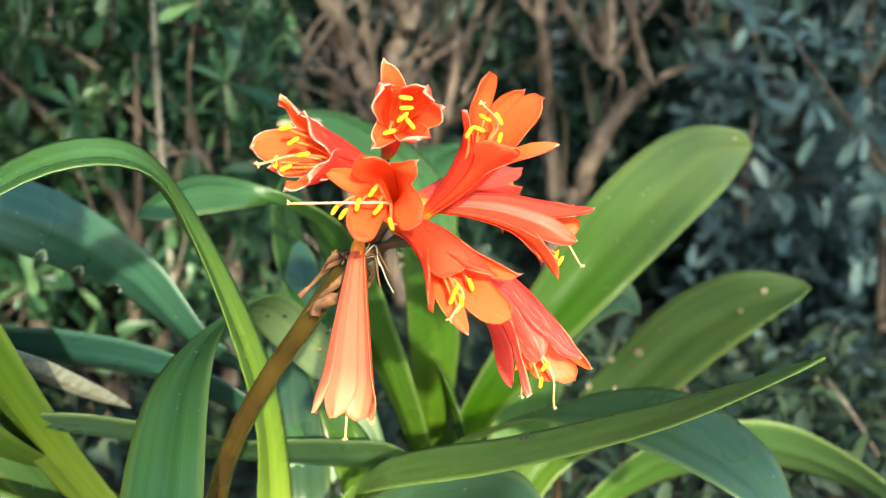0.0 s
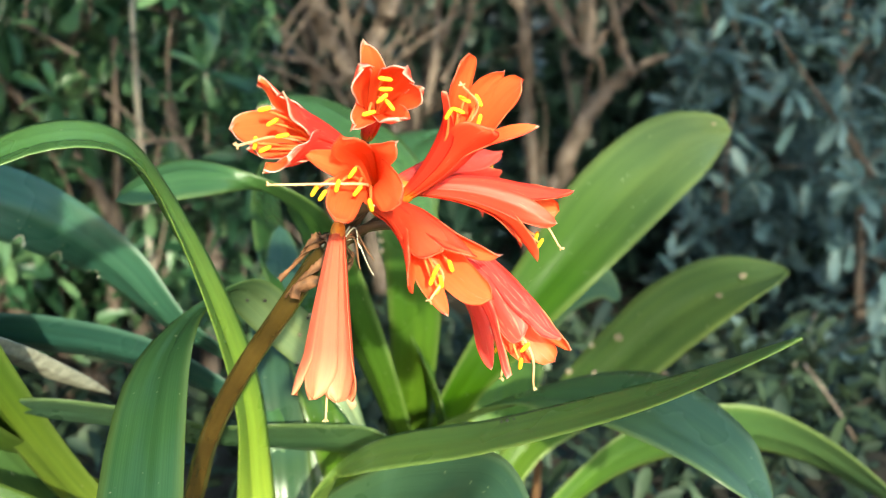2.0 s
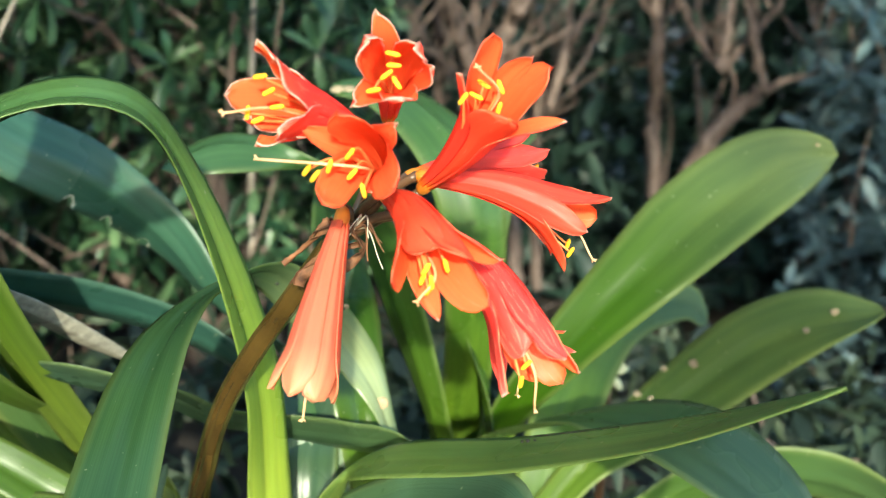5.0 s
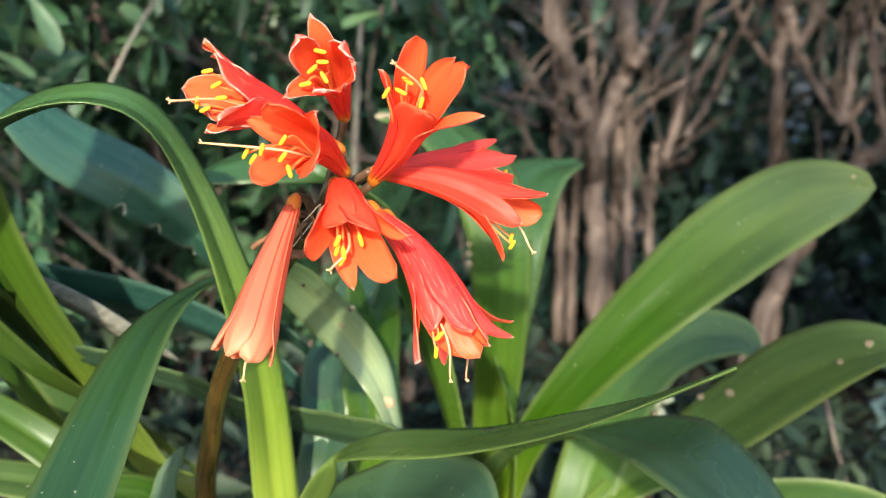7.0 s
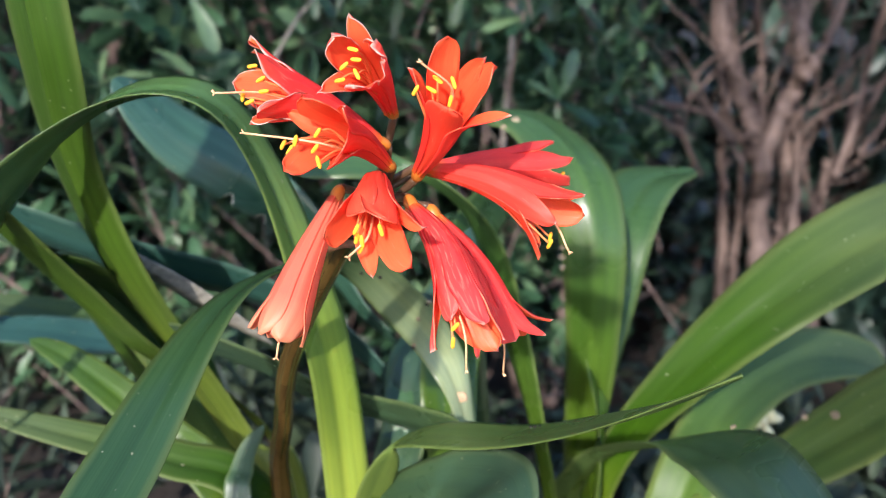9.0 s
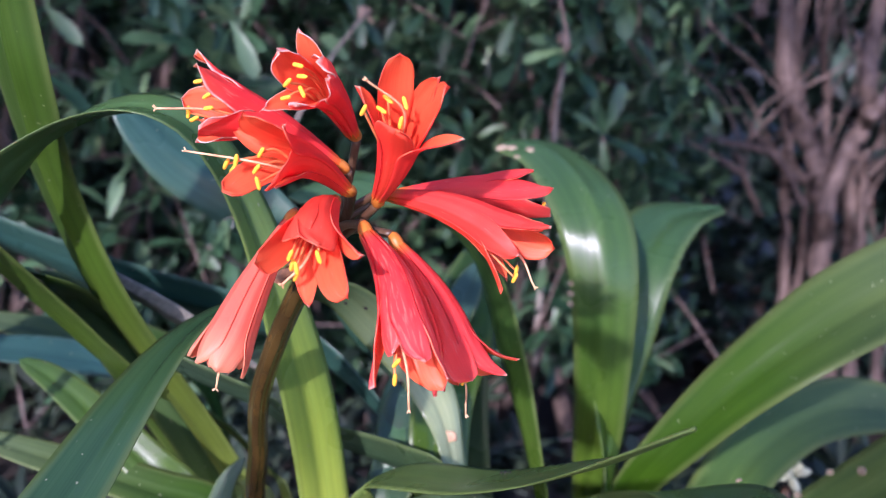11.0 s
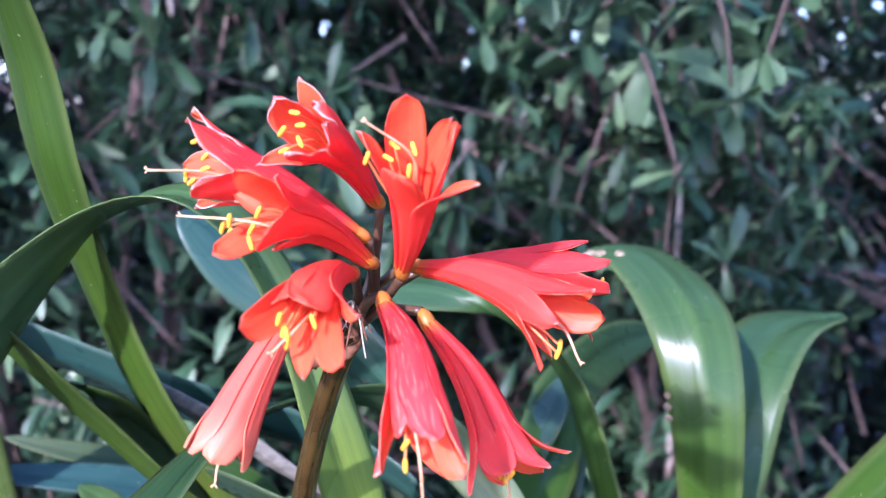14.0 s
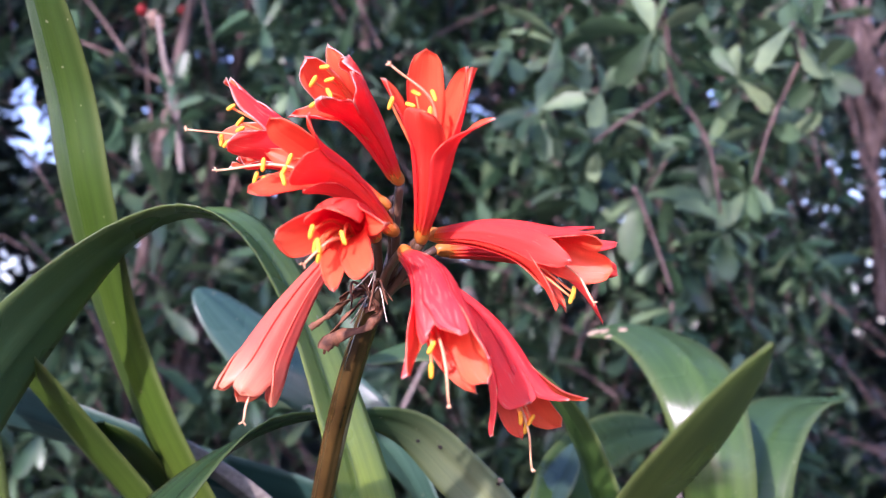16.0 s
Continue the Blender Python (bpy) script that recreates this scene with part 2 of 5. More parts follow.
# deep shade among the far leaves is put into these dark tones
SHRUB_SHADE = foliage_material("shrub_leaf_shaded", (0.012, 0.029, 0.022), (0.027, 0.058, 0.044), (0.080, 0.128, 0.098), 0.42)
# near-black tones stand in for the shade low under the plants
SHRUB_DEEP = foliage_material("undergrowth_leaf_shaded", (0.010, 0.019, 0.012), (0.018, 0.033, 0.018), (0.045, 0.066, 0.034), 0.6)
BARK = plain_material("bark", (0.058, 0.038, 0.032), (0.215, 0.156, 0.134), 24, 0.85, 0.8, 0.006, drawn=(3, 3, 0.6))
TWIG = plain_material("pale_twig", (0.19, 0.15, 0.125), (0.37, 0.32, 0.275), 70, 0.85, 0.6, 0.002, drawn=(2, 2, 0.5))
SOIL = plain_material("soil", (0.010, 0.008, 0.006), (0.040, 0.029, 0.021), 9, 0.95, 0.9, 0.02)
BERRY = plain_material("pale_berry", (0.40, 0.42, 0.27), (0.58, 0.58, 0.42), 60, 0.5)
BUD = plain_material("bud", (0.30, 0.19, 0.14), (0.46, 0.33, 0.25), 90, 0.7)
RED_BERRY = plain_material("red_berry", (0.35, 0.02, 0.02), (0.5, 0.04, 0.04), 60, 0.3)


# ---- builders ----
def mesh_of(name, verts, faces, mats, uvs=None, smooth=True, slots=None):
    me = bpy.data.meshes.new(name)
    me.from_pydata([tuple(map(float, v)) for v in verts], [], faces)
    for m in (mats if isinstance(mats, (list, tuple)) else [mats]):
        me.materials.append(m)
    if uvs is not None:
        layer = me.uv_layers.new(name="UVMap")
        vi = np.empty(len(me.loops), dtype=np.int32)
        me.loops.foreach_get("vertex_index", vi)
        layer.data.foreach_set("uv", np.asarray(uvs, dtype=np.float32)[vi].ravel())
    if slots is not None:
        me.polygons.foreach_set("material_index", np.asarray(slots, dtype=np.int32))
    if smooth:
        me.polygons.foreach_set("use_smooth", np.ones(len(me.polygons), dtype=bool))
    me.update()
    return me


def thing(name, at, label, category, group="", kind=""):
    """An empty at a thing's base; its parts are built in world places."""
    ob = new(name)
    ob.empty_display_size = 0.02
    ob.location = at
    return tagged(ob, label, category, group, kind)


def part(name, me, parent, label="", kind=""):
    """A mesh in world places, hung under a thing (an empty) or under a part of one."""
    ob = new(name, me)
    ob.parent = parent
    if parent.data is None:
        ob.matrix_parent_inverse = Matrix.Translation(-parent.location)
    return tagged(ob, label, kind=kind)


def spline(knots, n):
    """n points of a smooth curve through the knots, evenly in the parameter; knots may have any width."""
    p = np.asarray(knots, float)
    p = np.vstack([2 * p[0] - p[1], p, 2 * p[-1] - p[-2]])
    x = np.linspace(0, len(p) - 3 - 1e-9, n)
    i = x.astype(int)
    f = (x - i)[:, None]
    a, b, c, d = p[i], p[i + 1], p[i + 2], p[i + 3]
    return 0.5 * (2 * b + (c - a) * f + (2 * a - 5 * b + 4 * c - d) * f ** 2 + (3 * b - a - 3 * c + d) * f ** 3)


def unit(v):
    return v / (np.linalg.norm(v, axis=-1, keepdims=True) + 1e-12)


def tube(knots, radii, n=24, sides=10, wobble=0.0, seed=0, flutes=0.0):
    """Vertices and faces of a round, tapered stem through the knots, closed at both ends."""
    c = spline(knots, n)
    r = np.interp(np.linspace(0, 1, n), np.linspace(0, 1, len(radii)), radii)
    t = unit(np.gradient(c, axis=0))
    ref = np.array([0.31, 0.17, 0.93]) if abs(t[0, 2]) < 0.8 else np.array([0.93, 0.2, 0.1])
    rng = np.random.default_rng(seed)
    verts = []
    for k in range(n):
        e1 = unit(np.cross(ref, t[k]))
        e2 = np.cross(t[k], e1)
        a = np.linspace(0, 2 * np.pi, sides, endpoint=False)
        rr = r[k] * (1 + wobble * rng.uniform(-1, 1, sides) + flutes * (np.cos(4 * a + 0.4) + 0.5 * np.cos(9 * a)))
        verts += list(c[k] + rr[:, None] * (np.cos(a)[:, None] * e1 + np.sin(a)[:, None] * e2))
    faces = [(k * sides + j, k * sides + (j + 1) % sides, (k + 1) * sides + (j + 1) % sides, (k + 1) * sides + j)
             for k in range(n - 1) for j in range(sides)]
    faces += [tuple(range(sides))[::-1], tuple(range((n - 1) * sides, n * sides))]
    return verts, faces


def joined(pieces):
    """Several (verts, faces) as one."""
    verts, faces = [], []
    for v, f in pieces:
        k = len(verts)
        verts += list(v)
        faces += [tuple(i + k for i in q) for q in f]
    return verts, faces


# ---- ground ----
def ground():
    n, rng = 90, np.random.default_rng(3)
    s = np.linspace(-1, 1, n)
    s = np.sign(s) * (np.abs(s) * 3 + np.abs(s) ** 9 * 900)
    verts, faces = [], []
    for y in s:
        for x in s:
            near = max(0.0, 1 - math.hypot(x, y - 1) / 8)
            z = 0.03 * near * noise.noise((x * 3, y * 3, 0.3)) + 0.012 * near * noise.noise((x * 14, y * 14, 2))
            slope = min(1.0, max(0.0, (y - 0.1) / 1.2))
            verts.append((x, y + 0.8, z - 0.02 - 0.5 * slope * slope * (3 - 2 * slope)))
    for j in range(n - 1):
        for i in range(n - 1):
            k = j * n + i
            faces.append((k, k + 1, k + n + 1, k + n))
    ob = new("ground", mesh_of("ground", verts, faces, SOIL))
    tagged(ob, "dark garden soil with dry litter under the plants", "ground", kind="structure")


ground()


# ---- strap-leaved lily clump ----
def strap_leaf(knots, sides, fold=0.14, round_tip=0.2, n=64, bites=(), mat=None, rib=0.10):
    """A thick strap leaf along the knots. sides: the half-width vector at each knot. fold: depth of its channel.
    bites: (side, along, size) of notches eaten out of an edge."""
    n = 620 if bites else n
    c, v = spline(knots, n), spline(sides, n)
    seg = np.r_[0, np.cumsum(np.linalg.norm(np.diff(c, axis=0), axis=1))]
    u = seg / seg[-1]
    end = np.clip((u - (1 - round_tip)) / round_tip, 0, 1)
    width = np.sqrt(np.clip(1 - end ** 2.2, 0.0004, 1))
    t = unit(np.gradient(c, axis=0))
    up = unit(np.cross(v, t))
    if up[n // 3: 2 * n // 3, 2].mean() < 0:
        up = -up
    m = 11
    across = np.linspace(-1, 1, m)
    verts, uvs = [], []
    rng = random.Random(int(abs(knots[-1][0]) * 1e5))
    ph, waves = rng.uniform(0, 6), rng.uniform(0.012, 0.03)
    for face in (1, -1):
        for k in range(n):
            w = v[k] * width[k]
            half = np.linalg.norm(w)
            for a in across:
                a0 = a
                for side, at, size in bites:
                    if a * side > 0 and abs(u[k] - at) < size:
                        edge = 1 - 0.36 * math.sqrt(1 - ((u[k] - at) / size) ** 2)
                        a = side * min(abs(a), edge)
                lift = fold * half * (abs(a) ** 1.3 - 1) - rib * half * max(0.0, 1 - abs(a) / 0.16)
                ripple = waves * half * a * math.sin(u[k] * 17 + ph + a)
                thick = 0.0007 * (1 - 0.75 * abs(a) ** 3)
                verts.append(c[k] + w * a + up[k] * (lift + ripple + face * thick))
                uvs.append((a0 * 0.5 + 0.5, u[k]))
    faces, slots = [], []
    half_n = n * m
    for k in range(n - 1):
        for j in range(m - 1):
            q = k * m + j
            faces.append((q, q + 1, q + m + 1, q + m))
            faces.append((half_n + q + m, half_n + q + m + 1, half_n + q + 1, half_n + q))
    for k in range(n - 1):
        for j in (0, m - 1):
            q = k * m + j
            f = (q, q + m, half_n + q + m, half_n + q)
            faces.append(f if j == 0 else f[::-1])
    rims = [(side, at, size * 1.12) for side, at, size in bites]
    for f in faces:
        j, k = [q % m for q in f], u[(f[0] % half_n) // m]
        slots.append(int(any(abs(k - at) < size and (min(j) >= m - 2 if side > 0 else max(j) <= 1) for side, at, size in rims)))
    for side, at, size in bites:
        rim = [verts[k * m + (m - 1 if side > 0 else 0)] for k in range(n) if abs(u[k] - at) < size]
        tv, tf = tube(rim, [0.0005, 0.0009, 0.0012, 0.0009, 0.0005], 18, 6, 0.25)
        k0 = len(verts)
        verts += tv
        uvs += [(0.5, 0.5)] * len(tv)
        faces += [tuple(q + k0 for q in f) for f in tf]
        slots += [1] * len(tf)
    return mesh_of("leaf", verts, faces, [mat or LEAF, BITE_RIM], uvs, slots=slots)


def scar(leaf, at, normal, size, mat=None, name="scar"):
    """A small brown spot with an uneven rim, a hair proud of the leaf."""
    at, nn = np.asarray(at), unit(np.asarray(normal, float))
    e1 = unit(np.cross(nn, (0.2, 0.3, 0.9)))
    e2 = np.cross(nn, e1)
    rng = random.Random(int(at[0] * 1e5))
    k = 14
    ring = [size * (0.8 + 0.35 * rng.random()) for _ in range(k)]
    verts = [at + nn * 0.0005]
    for lift, grow in ((0.0006, 0.55), (0.0007, 0.85), (-0.0004, 1.0)):
        verts += [at + nn * lift + (e1 * math.cos(i * 2 * math.pi / k) + e2 * 0.8 * math.sin(i * 2 * math.pi / k)) * ring[i] * grow for i in range(k)]
    faces = [(0, 1 + i, 1 + (i + 1) % k) for i in range(k)]
    for r in range(2):
        faces += [(1 + r * k + i, 1 + (r + 1) * k + i, 1 + (r + 1) * k + (i + 1) % k, 1 + r * k + (i + 1) % k) for i in range(k)]
    part(name, mesh_of(name, verts, faces, mat or SCAR), leaf)


lily_a = thing("lily_plant", (0.005, 0.585, 0.0), "clump of strap leaves at the back, broad and dark green", "lily plant", "lily clump")
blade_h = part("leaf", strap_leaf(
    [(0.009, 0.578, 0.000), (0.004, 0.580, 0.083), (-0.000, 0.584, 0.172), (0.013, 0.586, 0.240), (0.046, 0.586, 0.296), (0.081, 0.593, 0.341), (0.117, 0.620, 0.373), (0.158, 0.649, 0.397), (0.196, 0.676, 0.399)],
    [(0.0063, 0.0026, -0.0035), (0.0074, 0.0030, -0.0041), (0.0085, 0.0035, -0.0047), (0.0088, 0.0036, -0.0048), (0.0124, -0.0036, -0.0080), (0.0166, -0.0128, -0.0087), (0.0195, -0.0163, -0.0116), (0.0135, -0.0118, -0.0165), (-0.0006, 0.0018, -0.0215)], round_tip=0.132, mat=LEAF_SHADED), lily_a, "broad blunt strap leaf")
blade_i = part("leaf", strap_leaf(
    [(0.009, 0.583, 0.000), (0.015, 0.589, 0.073), (0.033, 0.605, 0.149), (0.063, 0.624, 0.198), (0.096, 0.642, 0.222), (0.128, 0.650, 0.251), (0.160, 0.649, 0.284), (0.192, 0.641, 0.308), (0.225, 0.625, 0.322)],
    [(0.0057, -0.0055, -0.0036), (0.0067, -0.0065, -0.0042), (0.0077, -0.0074, -0.0048), (0.0079, -0.0076, -0.0049), (0.0109, -0.0115, -0.0079), (0.0125, -0.0154, -0.0116), (0.0099, -0.0183, -0.0146), (0.0009, -0.0203, -0.0129), (-0.0087, -0.0208, -0.0043)], round_tip=0.13, mat=LEAF_EDGED), lily_a, "strap leaf with small brown holes")
blade_j = part("leaf", strap_leaf(
    [(-0.005, 0.589, 0.000), (-0.008, 0.586, 0.069), (-0.013, 0.578, 0.147), (-0.009, 0.565, 0.216), (0.013, 0.549, 0.259), (0.055, 0.527, 0.288), (0.084, 0.487, 0.308), (0.102, 0.447, 0.322), (0.127, 0.412, 0.319), (0.146, 0.395, 0.301)],
    [(-0.0047, -0.0066, 0.0020), (-0.0053, -0.0074, 0.0023), (-0.0058, -0.0082, 0.0025), (-0.0064, -0.0089, 0.0027), (-0.0066, -0.0092, 0.0028), (-0.0113, -0.0122, 0.0006), (-0.0161, -0.0124, -0.0064), (-0.0187, -0.0122, -0.0054), (-0.0173, -0.0145, 0.0002), (-0.0131, -0.0175, 0.0036)], round_tip=0.098), lily_a)
blade_k = part("leaf", strap_leaf(
    [(0.038, 0.601, 0.000), (0.042, 0.598, 0.075), (0.062, 0.597, 0.140), (0.092, 0.603, 0.180), (0.128, 0.615, 0.204), (0.169, 0.623, 0.214), (0.215, 0.623, 0.215), (0.256, 0.604, 0.206), (0.295, 0.571, 0.188)],
    [(0.0003, 0.0001, -0.0083), (0.0003, 0.0001, -0.0098), (0.0004, 0.0001, -0.0112), (0.0004, 0.0001, -0.0116), (0.0001, 0.0022, -0.0164), (0.0000, 0.0052, -0.0196), (0.0001, 0.0081, -0.0196), (0.0025, 0.0125, -0.0165), (0.0058, 0.0147, -0.0138)], round_tip=0.155, mat=LEAF_EDGED, fold=0.06), lily_a)
blade_n = part("leaf", strap_leaf(
    [(0.014, 0.578, 0.000), (0.008, 0.586, 0.080), (-0.003, 0.598, 0.164), (-0.008, 0.598, 0.233), (-0.005, 0.584, 0.307), (-0.008, 0.580, 0.367), (-0.024, 0.592, 0.403), (-0.062, 0.621, 0.423), (-0.096, 0.627, 0.426)],
    [(0.0088, 0.0006, -0.0003), (0.0104, 0.0007, -0.0003), (0.0119, 0.0007, -0.0004), (0.0123, 0.0008, -0.0004), (0.0149, 0.0025, 0.0005), (0.0164, 0.0077, 0.0026), (0.0154, 0.0148, 0.0032), (0.0096, 0.0184, 0.0030), (0.0047, 0.0196, 0.0072)], round_tip=0.111, mat=LEAF_MID), lily_a, "broad strap leaf bent over at its scarred tip")
part("leaf", strap_leaf(
    [(-0.001, 0.584, 0.000), (0.003, 0.576, 0.067), (0.010, 0.562, 0.142), (0.015, 0.555, 0.211), (0.010, 0.568, 0.259), (-0.001, 0.595, 0.292), (-0.009, 0.625, 0.326), (-0.012, 0.655, 0.364), (-0.009, 0.700, 0.384), (0.012, 0.740, 0.386)],
    [(-0.0006, 0.0064, -0.0055), (-0.0007, 0.0071, -0.0061), (-0.0008, 0.0079, -0.0067), (-0.0009, 0.0086, -0.0074), (-0.0009, 0.0089, -0.0076), (0.0069, 0.0124, -0.0087), (0.0156, 0.0113, -0.0075), (0.0214, 0.0031, -0.0044), (0.0227, -0.0052, -0.0020), (0.0202, -0.0107, -0.0004)], round_tip=0.13, mat=LEAF_MID), lily_a)
part("leaf", strap_leaf(
    [(0.008, 0.580, 0.000), (0.007, 0.571, 0.071), (0.004, 0.551, 0.148), (-0.004, 0.533, 0.220), (-0.016, 0.526, 0.278), (-0.035, 0.530, 0.331), (-0.052, 0.527, 0.379), (-0.068, 0.509, 0.406), (-0.108, 0.492, 0.418), (-0.139, 0.475, 0.411)],
    [(0.0053, -0.0056, 0.0023), (0.0059, -0.0063, 0.0026), (0.0065, -0.0069, 0.0028), (0.0071, -0.0076, 0.0031), (0.0074, -0.0078, 0.0032), (0.0115, -0.0100, 0.0038), (0.0127, -0.0122, 0.0023), (0.0076, -0.0109, 0.0032), (-0.0058, 0.0123, 0.0062), (-0.0105, 0.0157, 0.0037)], round_tip=0.106, mat=LEAF_MID), lily_a)
part("leaf", strap_leaf(
    [(-0.010, 0.547, 0.000), (-0.012, 0.534, 0.069), (-0.019, 0.504, 0.149), (-0.028, 0.475, 0.227), (-0.039, 0.462, 0.289), (-0.051, 0.483, 0.323), (-0.063, 0.525, 0.339), (-0.078, 0.565, 0.354), (-0.091, 0.618, 0.361), (-0.098, 0.675, 0.365), (-0.100, 0.734, 0.363)],
    [(0.0094, 0.0045, -0.0048), (0.0103, 0.0049, -0.0052), (0.0111, 0.0053, -0.0056), (0.0119, 0.0057, -0.0060), (0.0127, 0.0061, -0.0064), (0.0131, 0.0063, -0.0066), (0.0133, 0.0065, -0.0061), (0.0128, 0.0056, -0.0078), (0.0099, 0.0030, -0.0122), (0.0062, 0.0007, -0.0147), (0.0043, -0.0003, -0.0154)], mat=LEAF_MID), lily_a)
part("leaf", strap_leaf(
    [(0.038, 0.609, 0.000), (0.039, 0.610, 0.090), (0.045, 0.622, 0.184), (0.057, 0.658, 0.236), (0.073, 0.710, 0.254), (0.093, 0.749, 0.261), (0.116, 0.776, 0.261), (0.141, 0.791, 0.255), (0.153, 0.789, 0.240)],
    [(0.0144, -0.0031, -0.0041), (0.0169, -0.0036, -0.0048), (0.0194, -0.0041, -0.0055), (0.0200, -0.0043, -0.0056), (0.0189, -0.0053, -0.0080), (0.0146, -0.0081, -0.0131), (0.0079, -0.0114, -0.0161), (-0.0034, -0.0149, -0.0148), (-0.0123, -0.0155, -0.0078)], mat=LEAF_EDGED), lily_a)
part("leaf", strap_leaf(
    [(0.002, 0.560, 0.000), (-0.009, 0.554, 0.077), (-0.034, 0.542, 0.160), (-0.060, 0.533, 0.238), (-0.073, 0.538, 0.302), (-0.074, 0.544, 0.323), (-0.079, 0.567, 0.332), (-0.083, 0.591, 0.341)],
    [(0.0140, 0.0033, -0.0003), (0.0156, 0.0037, -0.0003), (0.0173, 0.0041, -0.0004), (0.0189, 0.0045, -0.0004), (0.0195, 0.0046, -0.0004), (0.0194, 0.0047, -0.0010), (0.0193, 0.0047, -0.0025), (0.0193, 0.0047, -0.0025)]), lily_a)
lily_b = thing("lily_plant", (-0.055, 0.450, 0.0), "flowering strap-leaved lily with an orange umbel", "lily plant", "lily clump")
part("leaf", strap_leaf(
    [(-0.071, 0.426, 0.000), (-0.072, 0.428, 0.073), (-0.073, 0.429, 0.155), (-0.073, 0.427, 0.231), (-0.073, 0.416, 0.292), (-0.071, 0.392, 0.362), (-0.089, 0.375, 0.435), (-0.104, 0.351, 0.469), (-0.143, 0.338, 0.463), (-0.181, 0.317, 0.422), (-0.204, 0.302, 0.376), (-0.220, 0.288, 0.328)],
    [(0.0048, 0.0063, 0.0014), (0.0054, 0.0071, 0.0016), (0.0059, 0.0078, 0.0018), (0.0065, 0.0085, 0.0019), (0.0067, 0.0088, 0.0020), (0.0018, 0.0133, 0.0044), (-0.0026, 0.0113, 0.0031), (-0.0066, 0.0136, 0.0018), (-0.0080, 0.0149, -0.0006), (-0.0044, 0.0192, -0.0045), (-0.0030, 0.0180, -0.0050), (-0.0020, 0.0120, -0.0040)], round_tip=0.10, mat=LEAF_SUNNY_FOOT), lily_b, "arching strap leaf, yellow-green toward its foot")
part("leaf", strap_leaf(
    [(-0.082, 0.467, 0.000), (-0.074, 0.475, 0.080), (-0.061, 0.492, 0.169), (-0.059, 0.509, 0.250), (-0.084, 0.519, 0.301), (-0.124, 0.521, 0.330), (-0.155, 0.522, 0.365), (-0.187, 0.504, 0.396), (-0.218, 0.485, 0.418), (-0.244, 0.465, 0.449)],
    [(0.0021, -0.0067, 0.0033), (0.0023, -0.0074, 0.0037), (0.0025, -0.0082, 0.0041), (0.0028, -0.0090, 0.0045), (0.0029, -0.0093, 0.0046), (0.0067, -0.0099, 0.0078), (0.0107, -0.0041, 0.0105), (0.0068, 0.0077, 0.0136), (0.0021, 0.0138, 0.0117), (-0.0018, 0.0169, 0.0090)], round_tip=0.114, mat=LEAF_SKY_TINT, bites=[(-1, 0.842, 0.0056), (-1, 0.803, 0.0056), (-1, 0.761, 0.0056)]), lily_b, "broad strap leaf with bitten edge")
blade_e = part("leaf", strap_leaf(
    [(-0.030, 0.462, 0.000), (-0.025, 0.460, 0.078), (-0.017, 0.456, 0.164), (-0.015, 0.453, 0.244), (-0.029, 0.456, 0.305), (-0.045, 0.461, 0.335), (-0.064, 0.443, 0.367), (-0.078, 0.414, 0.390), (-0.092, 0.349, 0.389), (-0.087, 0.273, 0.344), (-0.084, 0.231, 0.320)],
    [(0.0007, 0.0063, -0.0008), (0.0008, 0.0070, -0.0009), (0.0009, 0.0077, -0.0010), (0.0010, 0.0085, -0.0011), (0.0010, 0.0087, -0.0011), (0.0060, 0.0068, 0.0038), (0.0073, 0.0033, 0.0069), (0.0045, -0.0007, 0.0053), (-0.0117, 0.0029, -0.0045), (-0.0134, -0.0022, 0.0025), (-0.0095, -0.0016, 0.0018)], round_tip=0.077, mat=LEAF_SHEEN, fold=0.1), lily_b, "arching glossy strap leaf")
blade_g = part("leaf", strap_leaf(
    [(-0.041, 0.424, 0.000), (-0.047, 0.424, 0.079), (-0.057, 0.421, 0.167), (-0.061, 0.412, 0.248), (-0.044, 0.397, 0.305), (-0.024, 0.384, 0.331), (0.021, 0.367, 0.349), (0.054, 0.344, 0.370), (0.083, 0.319, 0.393), (0.113, 0.296, 0.420)],
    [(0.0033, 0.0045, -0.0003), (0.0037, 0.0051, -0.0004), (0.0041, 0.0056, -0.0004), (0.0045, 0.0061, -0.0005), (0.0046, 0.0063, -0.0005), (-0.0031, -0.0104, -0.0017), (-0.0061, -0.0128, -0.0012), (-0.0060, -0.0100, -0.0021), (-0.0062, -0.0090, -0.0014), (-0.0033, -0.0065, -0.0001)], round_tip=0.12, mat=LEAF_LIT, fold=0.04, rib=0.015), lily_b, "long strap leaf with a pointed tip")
part("leaf", strap_leaf(
    [(-0.046, 0.451, 0.000), (-0.043, 0.457, 0.076), (-0.040, 0.472, 0.161), (-0.048, 0.489, 0.236), (-0.077, 0.500, 0.283), (-0.132, 0.509, 0.317), (-0.183, 0.489, 0.340), (-0.226, 0.450, 0.358), (-0.279, 0.418, 0.381), (-0.353, 0.377, 0.406)],
    [(0.0025, -0.0054, 0.0053), (0.0028, -0.0060, 0.0060), (0.0031, -0.0066, 0.0066), (0.0034, -0.0073, 0.0072), (0.0035, -0.0075, 0.0074), (0.0066, -0.0090, 0.0107), (0.0111, -0.0089, 0.0121), (0.0114, -0.0083, 0.0132), (0.0103, -0.0098, 0.0126), (0.0076, -0.0018, 0.0191)], round_tip=0.18, mat=LEAF_SKY_TINT), lily_b)
